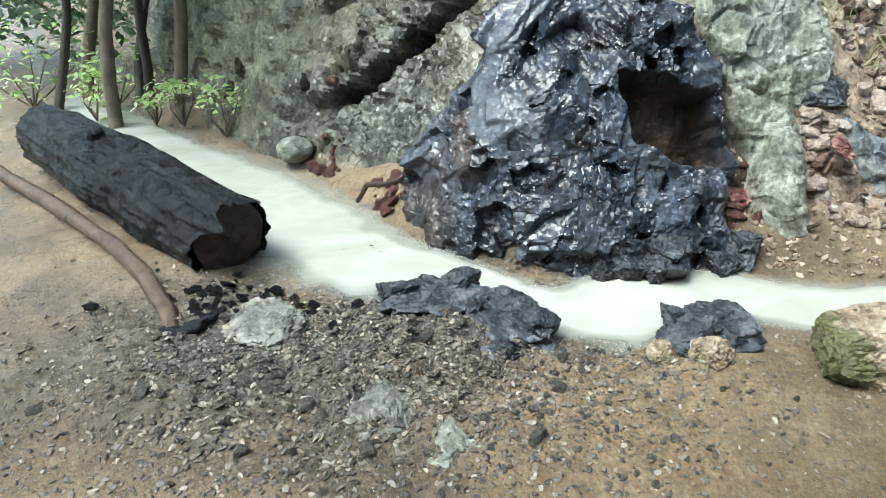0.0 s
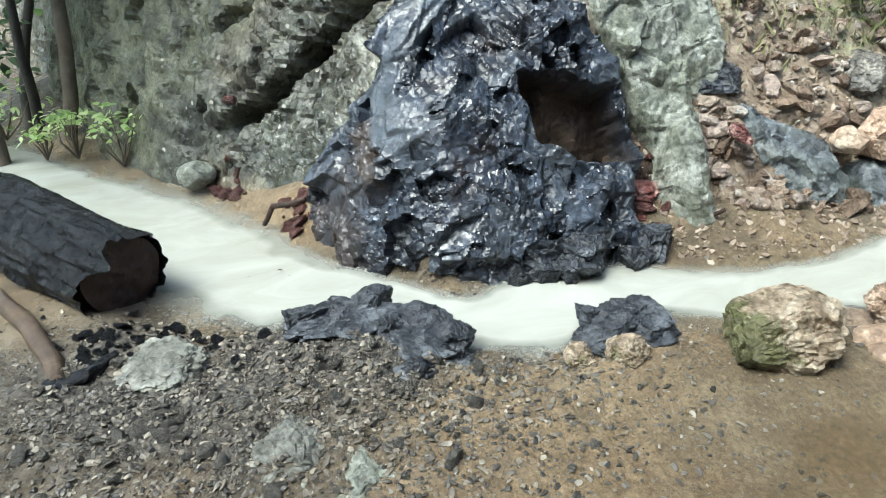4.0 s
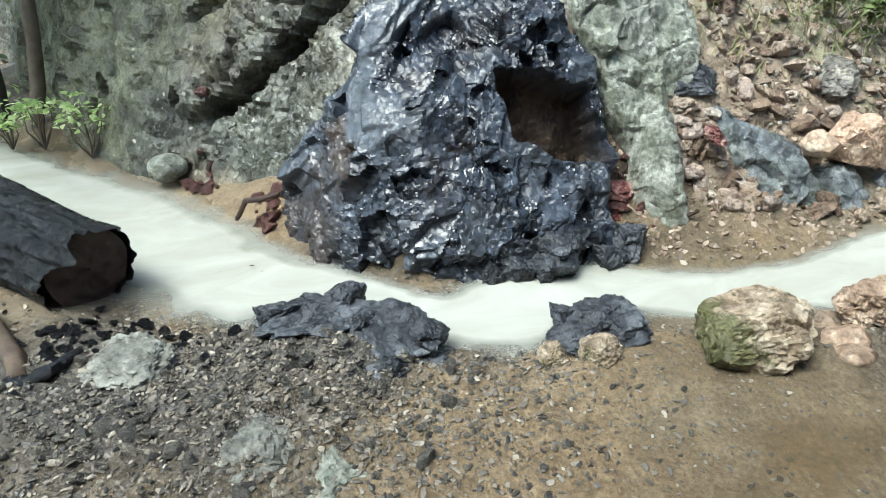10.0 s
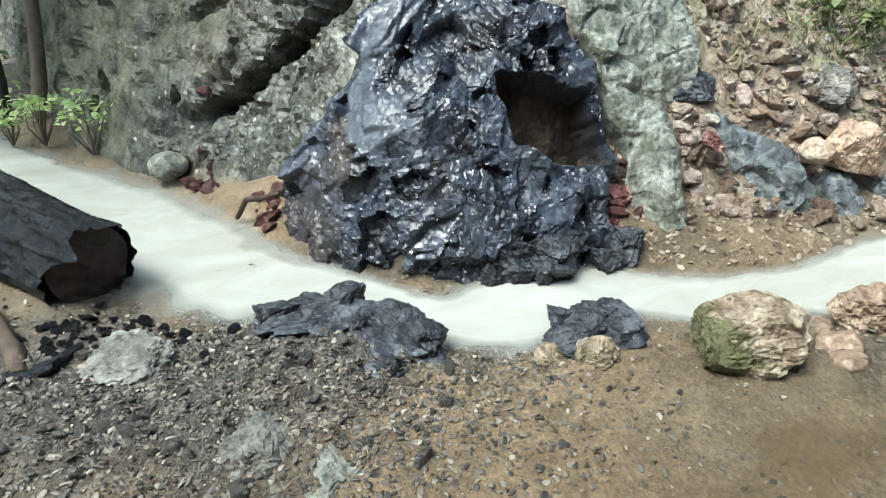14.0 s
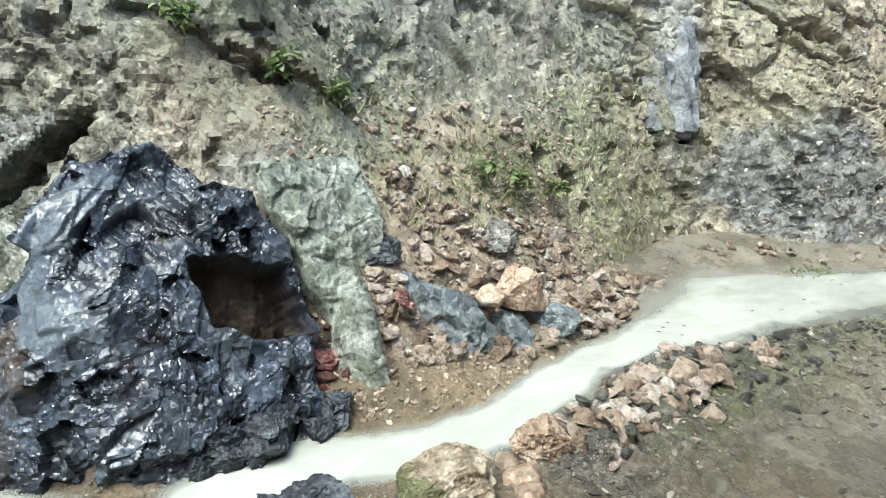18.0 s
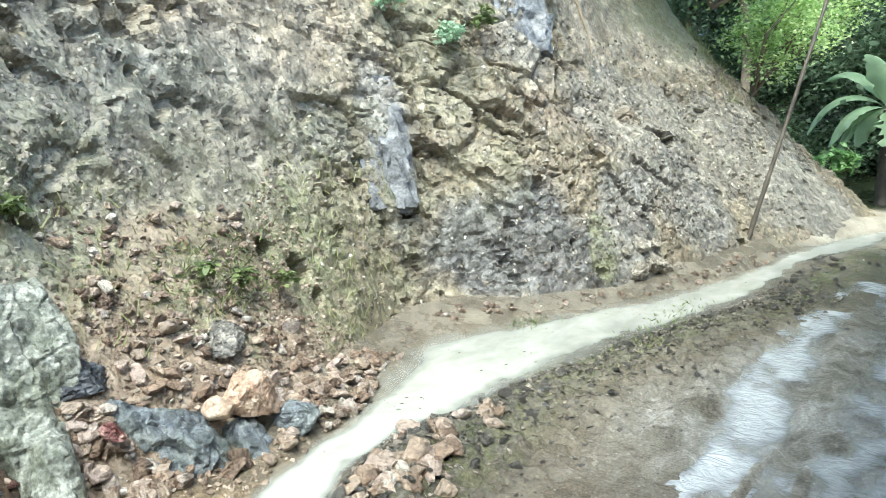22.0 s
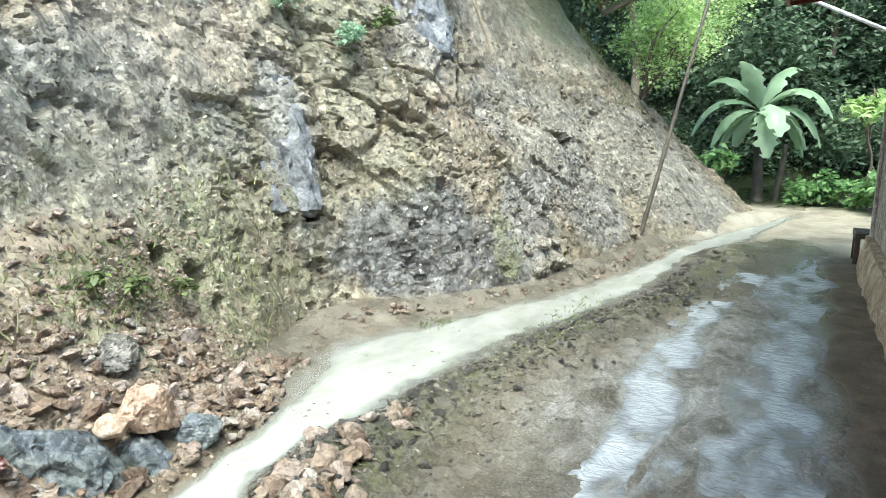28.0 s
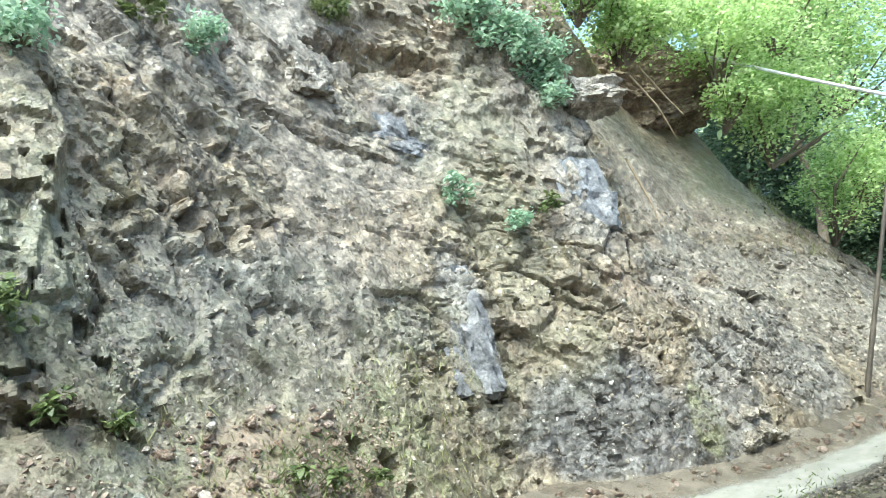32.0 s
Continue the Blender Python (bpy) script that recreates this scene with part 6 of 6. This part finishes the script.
def bush(name, label, category, root, centre, radii, count, size, material, k, clumps=14, stems=True, trunk=0.03, **kw):
    thing = tagged(new(name), label, category)
    rng = np.random.RandomState(k)
    me, tips = leaf_mesh(centre, radii, count, size, rng, clumps, **kw)
    put("leaves", me, material, thing)
    root = Vector(root)
    for i, tip in enumerate(tips[:9] if stems else []):
        tip = Vector(tip)
        bow = root.lerp(tip, 0.5) + Vector(rng.normal(size=3) * 0.08 * (tip - root).length)
        pts = [root.lerp(bow, j / 4) if j < 4 else bow.lerp(tip, (j - 4) / 4) for j in range(9)]
        put("stem", tube_mesh("stem", pts, list(np.linspace(trunk, trunk * 0.2, 9)), 6, 0.2, i), M_TRUNK, thing)
    return thing


def tree(root, height, crown, count, size, material, k, label, trunk=0.11, bark=M_TRUNK, lean=0.3, bend=(0, 0)):
    thing = tagged(new("tree"), label, "tree")
    rng = np.random.RandomState(k)
    root = Vector(root)
    top = root + Vector((bend[0] + rng.normal() * lean, bend[1] + rng.normal() * lean, height))
    pts = [root.lerp(top, i / 9) + Vector((math.sin(i * 1.3 + k), math.cos(i * 1.1 + k), 0)) * 0.05 for i in range(10)]
    put("trunk", tube_mesh("trunk", pts, list(np.linspace(trunk, trunk * 0.35, 10)), 9, 0.2, k), bark, thing)
    me, tips = leaf_mesh(tuple(root.lerp(top, 0.82)), crown, count, size, rng, 18)
    put("crown", me, material, thing)
    for i, tip in enumerate(tips[:7]):
        base = root.lerp(top, 0.45 + 0.06 * i)
        put("limb", tube_mesh("limb", [base, base.lerp(Vector(tip), 0.5) + Vector((0, 0, 0.1)), Vector(tip)], [trunk * 0.4, trunk * 0.28, 0.01], 6, 0.1, i), bark, thing)
    return thing


# bright bushes on the crest above the soil slope
for k, (c, r, n) in enumerate([((-2.3, 10.1, 4.0), (0.9, 0.8, 0.8), 3200), ((-1.85, 10.9, 2.75), (0.7, 0.7, 0.75), 2600), ((-2.6, 9.3, 4.9), (0.9, 0.8, 0.7), 3000), ((-3.4, 8.0, 5.1), (0.8, 0.7, 0.5), 2200), ((-1.7, 11.6, 4.9), (1.0, 0.9, 0.9), 3200), ((-1.55, 11.8, 3.4), (0.8, 0.8, 0.8), 2600), ((-4.0, 9.4, 5.7), (1.3, 1.0, 0.8), 3000), ((-2.2, 10.7, 5.7), (1.1, 0.9, 0.8), 2600), ((-3.35, 6.95, 5.25), (0.5, 0.5, 0.4), 1500), ((-3.1, 7.6, 4.75), (0.45, 0.45, 0.35), 1300), ((-2.6, 9.25, 3.95), (0.4, 0.4, 0.35), 1100), ((-3.6, 7.4, 5.6), (0.8, 0.7, 0.5), 2200), ((-0.9, 12.6, 6.2), (1.3, 0.9, 0.9), 3000), ((-3.4, 10.8, 6.6), (1.6, 0.9, 0.8), 3400)]):
    bush("bush", "bright green leafy bush on the soil crest", "bush", (c[0] - 0.3, c[1] + 0.1, c[2] - r[2] * 1.2), c, r, int(n * 2.0), 0.06, M_LEAF, 70 + k, 60, tuft=0.17, wide=0.3)
for k, (x, y, z, s) in enumerate([(-3.65, 5.95, 4.2, 0.3), (-3.55, 6.1, 4.0, 0.22), (-3.85, 5.7, 4.5, 0.35), (-4.0, 5.4, 4.75, 0.3), (-3.5, 6.0, 3.75, 0.2)]):
    bush("fern_plant", "blue-green leafy plant spilling over the cliff top", "plant", (x - 0.1, y, z - 0.12), (x, y, z), (s, s, s * 0.8), int(900 * s / 0.3), 0.07, M_FERN, 90 + k, 12, trunk=0.01)
for k, (y, h, s) in enumerate([(4.7, 2.38, 0.14), (4.43, 2.7, 0.14), (3.21, 3.95, 0.22), (0.7, 3.5, 0.25), (0.35, 1.64, 0.07), (0.8, 1.42, 0.08), (1.2, 1.28, 0.06), (0.62, 1.9, 0.15), (2.73, 0.72, 0.055), (2.5, 0.8, 0.05), (4.95, 2.5, 0.1), (3.0, 0.62, 0.05), (4.1, 4.6, 0.2), (2.95, 4.05, 0.16)]):
    x, yy, nx, ny = [float(v[0]) for v in cliff_point(np.array([y]), np.array([h]))]
    c = (x - nx * 0.12, yy - ny * 0.12, h + 0.02)
    bush("cliff_plant", "small green leafy plant rooted in a rock crack", "plant", (x + nx * 0.05, yy + ny * 0.05, h - 0.05), c, (s, s, s * 0.9), int(260 * (s / 0.14) ** 1.5), 0.055, M_FERN if k < 4 else M_OLIVE, 120 + k, 7, trunk=0.006)


def grass(label, count, where, length, k, material, lean=0.4):
    rng = random.Random(k)
    verts, quads = [], []
    for i in range(count):
        p = Vector(where(rng))
        d = Vector((rng.gauss(0, lean), rng.gauss(0, lean), 1)).normalized()
        s = d.cross(Vector((rng.gauss(0, 1), rng.gauss(0, 1), 0.2))).normalized()
        ln = length * rng.uniform(0.5, 1.2)
        w = 0.003 + 0.002 * rng.random()
        m = p + d * ln * 0.6
        e = p + d * ln + Vector((rng.gauss(0, 0.3), rng.gauss(0, 0.3), -0.25)) * ln * 0.5
        b = len(verts)
        verts += [p - s * w, p + s * w, m + s * w * 0.8, m - s * w * 0.8, e + s * w * 0.1, e - s * w * 0.1]
        quads += [(b, b + 1, b + 2, b + 3), (b + 3, b + 2, b + 4, b + 5)]
    me = mesh_from("grass", [tuple(v) for v in verts], quads, False)
    return tagged(put("grass", me, material), label, "grass", kind="stuff")


def on_cliff(y0, y1, h0, h1):
    def pick(rng):
        y, h = rng.gauss((y0 + y1) / 2, (y1 - y0) / 3), rng.uniform(h0, h1)
        x, yy, nx, ny = [float(v[0]) for v in cliff_point(np.array([y]), np.array([max(h, 0)]))]
        return x - nx * 0.03, yy - ny * 0.03, h
    return pick


grass("thin olive grass hanging on the rock face", 130, on_cliff(3.2, 3.8, 0.05, 1.3), 0.11, 1, M_DRYGRASS)
grass("thin olive grass on the mossy rock", 90, on_cliff(3.6, 4.2, 0.3, 1.4), 0.09, 2, M_DRYGRASS)
grass("low green growth on the mossy scree", 420, on_cliff(2.3, 3.2, 0.55, 0.95), 0.06, 8, M_OLIVE, 0.8)
grass("sparse grass on the scree", 150, on_cliff(1.2, 3.0, 0.5, 1.3), 0.1, 3, M_DRYGRASS)
grass("dry yellow grass on the soil slope", 380, on_cliff(9.2, 10.8, 1.6, 2.9), 0.16, 4, M_DRYGRASS)
grass("low grass on the mud bank", 300, lambda r: (lambda y: (float(along(STREAM, np.array([y]), 1)[0]) + float(along(STREAM, np.array([y]), 2)[0]) + 0.2 + abs(r.gauss(0, 0.15)), y, 0.0))(r.uniform(1.8, 5.0)), 0.03, 5, M_DRYGRASS)


grass("weeds standing in the shallow water", 90, lambda r: (-2.4 + r.gauss(0, 0.08), 4.7 + r.gauss(0, 0.12), -0.02), 0.04, 6, M_OLIVE, 0.9)
grass("low weeds on the road's edge", 260, lambda r: (-1.45 + r.gauss(0, 0.12), 5.0 + r.gauss(0, 0.6), 0.0), 0.05, 7, M_OLIVE, 0.9)


def build_banana():
    plant = tagged(new("banana_plant"), "banana plant with large drooping torn green leaves", "banana plant")
    root = Vector((-0.5, 13.6, -0.15))
    for k, (dx, dy, hgt, r) in enumerate(((0, 0, 1.75, 0.11), (0.28, 0.1, 1.2, 0.07))):
        pts = [root + Vector((dx + 0.02 * i * (1 if k else -0.5), dy, hgt * i / 6)) for i in range(7)]
        put("stem", tube_mesh("stem", pts, list(np.linspace(r, r * 0.55, 7)), 12, 0.15, k), M_DARKTRUNK, plant)
    crown = root + Vector((-0.06, 0, 1.75))
    rng = random.Random(8)
    fans = [(-85, 45, 1.6), (-58, 68, 1.4), (-20, 80, 1.2), (25, 74, 1.4), (62, 58, 1.6), (95, 32, 1.45), (130, 22, 1.3), (-125, 25, 1.25), (-150, 10, 1.0), (170, 0, 1.1), (-100, 5, 1.2), (60, 10, 1.3), (15, 40, 1.2)]
    for k, (side, rise, ln) in enumerate(fans):
        az, el = radians(side), radians(rise)
        flat = Vector((math.sin(az), 0.55 * math.cos(az) * (1 if k % 2 else -1), 0)).normalized()
        d = flat * math.cos(el) + Vector((0, 0, math.sin(el)))
        pts, p, n = [], crown.copy(), 16
        for i in range(n + 1):
            pts.append(p.copy())
            p = p + d * ln / n
            d = (d + Vector((0, 0, -0.11 - 0.1 * i / n)) * (1.3 if rise < 60 else 1.0)).normalized()
        verts, quads = [], []
        for i, p in enumerate(pts):
            d = (pts[min(i + 1, n)] - pts[max(i - 1, 0)]).normalized()
            s = d.cross(Vector((0, 0, 1))).normalized()
            nrm = s.cross(d)
            t = i / n
            w = 0.3 * max(0.06, math.sin(math.pi * min(1, (t - 0.1) / 0.92)) ** 0.6 if t > 0.12 else 0.05)
            for e in (-1, -0.5, 0, 0.5, 1):
                tear = 1 - (0.5 * rng.random() if abs(e) == 1 else 0)
                verts.append(p + s * w * e * tear - nrm * (0.35 * w * abs(e)))
        for i in range(n):
            for j in range(4):
                if t > 0.2 and j in (0, 3) and rng.random() < 0.12 and i > 3:
                    continue
                b = i * 5 + j
                quads.append((b, b + 1, b + 6, b + 5))
        put("leaf", mesh_from("leaf", [tuple(v) for v in verts], quads), M_BANANA, plant)
    return plant


build_banana()

# forest behind the road's end
rng = random.Random(21)
for k in range(16):
    x, y = -5.5 + 0.75 * k + rng.uniform(-0.4, 0.4), rng.uniform(15.6, 19)
    h = rng.uniform(1.8, 3.3) if 2 < k < 11 else rng.uniform(2.8, 5.0)
    z, _ = drop(x, y, 20)
    tree((x, y, z - 0.1), h, (1.5, 1.3, 1.9), 6500, 0.14, M_DARKLEAF, 200 + k, "dark green forest tree behind the road", 0.08)
for k in range(22):
    x = -3.8 + 0.8 * (k % 11)
    bush("undergrowth", "dark green undergrowth at the forest edge", "bush", (x, 15.4, 0.1), (x, 15.2 + 0.3 * (k % 3) + (k // 11) * 1.2, 0.7 + 1.7 * (k // 11)), (0.8, 0.6, 1.0), 3400, 0.11, M_DARKLEAF, 240 + k, 12, stems=False)
for k, (x, y, z, s) in enumerate([(0.6, 13.4, 0.25, 0.35), (1.0, 13.2, 0.3, 0.35), (0.25, 13.7, 0.2, 0.3), (-1.15, 12.6, 0.75, 0.3), (1.3, 12.6, 0.4, 0.4)]):
    bush("broadleaf_plant", "bright green broad-leaved plant at the road's end", "plant", (x, y, 0), (x, y, z), (s, s, s * 0.8), 420, 0.13, M_MIDLEAF, 260 + k, 8, trunk=0.012)
tree((1.25, 14.0, 0), 2.0, (0.35, 0.3, 0.25), 260, 0.16, M_LEAF, 280, "slender young tree with pale green leaves", 0.03)
tree((-3.6, 18.5, 1.0), 6.5, (1.8, 1.5, 1.6), 3000, 0.24, M_LEAF, 281, "tall pale green tree behind the forest edge", 0.12)
tree((-3.2, 15.5, 2.0), 5.5, (1.7, 1.5, 1.7), 3200, 0.2, M_LEAF, 282, "tall bright green tree above the slope", 0.1)

for k in range(9):
    x = -6.0 + 1.5 * k
    bush("undergrowth", "dense dark green undergrowth deep in the forest", "bush", (x, 20, 1), (x, 20.0, 2.2 + 0.4 * (k % 2)), (1.6, 0.8, 2.4), 6000, 0.18, M_DARKLEAF, 290 + k, 30, stems=False, tuft=0.3)

# thicket at the near end of the ditch
for k, (x, y) in enumerate([(-4.66, -2.14), (-4.85, -2.4), (-4.5, -2.5), (-5.1, -2.5), (-5.3, -2.95), (-4.9, -3.0)]):
    tree((x, y, -0.05), 3.0, (1.2, 1.2, 0.9), 900, 0.13, M_DARKLEAF, 300 + k, "slender dark-barked tree beside the ditch", 0.035 if k % 2 else 0.05, M_DARKTRUNK if k % 2 else M_TRUNK, 0.08, (-0.1, 0.75))
for k, (x, y, z, s) in enumerate([(-4.4, -2.15, 0.17, 0.17), (-4.12, -1.62, 0.3, 0.16), (-4.55, -2.6, 0.22, 0.22), (-4.95, -2.6, 0.35, 0.35), (-4.9, -3.2, 0.4, 0.45), (-4.35, -1.95, 0.22, 0.14)]):
    bush("ditch_shrub", "low bright green shrub at the rock's foot", "shrub", (x, y, 0), (x, y, z), (s, s, s * 0.8), int(420 * s), 0.055, M_LEAF, 320 + k, 8, trunk=0.008)
for k, (x, y, z) in enumerate([(-5.6, -3.2, 0.9), (-6.2, -2.8, 1.8), (-6.6, -4.2, 0.8), (-5.8, -4.6, 1.4)]):
    bush("thicket", "green thicket beyond the ditch", "bush", (x, y, 0), (x, y, z), (0.9, 0.8, 0.9), 800, 0.12, M_LEAF if k % 2 else M_DARKLEAF, 340 + k, 14, stems=False)

# ---- pole, pipe and small things ----
pole = [Vector((-1.58, 8.36, -0.03)).lerp(Vector((-1.03, 9.3, 3.05)), i / 30) for i in range(31)]
tagged(put("bamboo_pole", tube_mesh("bamboo_pole", pole, [0.03 - 0.0004 * i + (0.005 if i % 4 == 0 else 0) for i in range(31)], 10), M_BAMBOO), "thin leaning weathered bamboo pole by the cliff", "pole")
line = [Vector((-2.95, 9.35, 4.62)).lerp(Vector((1.2, 9.3, 2.36)), i / 24) - Vector((0, 0, 0.22 * math.sin(math.pi * i / 24) * 0.3)) for i in range(25)]
tagged(put("water_pipe", tube_mesh("water_pipe", line, [0.022] * 25, 8), M_CABLE), "white plastic pipe slung from the slope to the house", "pipe")
for k, pts in enumerate([[(-3.1, 6.7, 3.0), (-3.0, 6.75, 2.7), (-2.92, 6.8, 2.45), (-2.86, 6.82, 2.2)], [(-3.25, 7.4, 4.1), (-3.05, 7.6, 3.7), (-2.95, 7.8, 3.3)], [(-3.3, 7.8, 4.3), (-3.1, 8.0, 3.9), (-2.9, 8.0, 3.6)]]):
    stick("pale bare root hanging out of the soil", pts, [0.014, 0.011, 0.006], M_ROOT, 30 + k, "root")


def floating():
    rng = random.Random(9)
    verts, quads = [], []
    for i in range(80):
        y = rng.uniform(-1.6, 8.0) if i % 6 == 0 else rng.uniform(2.8, 7)
        m, w = float(along(STREAM, np.array([y]), 1)[0]), float(along(STREAM, np.array([y]), 2)[0])
        x, s, a = m + w * rng.uniform(-0.9, 0.9), rng.uniform(0.005, 0.018), rng.uniform(0, 6.3)
        b = len(verts)
        for u, v in ((1, 0), (0, 0.35), (-1, 0), (0, -0.35)):
            verts.append((x + s * (u * math.cos(a) - v * math.sin(a)), y + s * (u * math.sin(a) + v * math.cos(a)), -0.012 + 0.004 * (v != 0)))
        quads.append((b, b + 1, b + 2, b + 3))
    return tagged(put("leaf_litter", mesh_from("leaf_litter", verts, quads, False), M_LOGEND), "small dark leaves and chips on the milky water", "litter", kind="stuff")


floating()
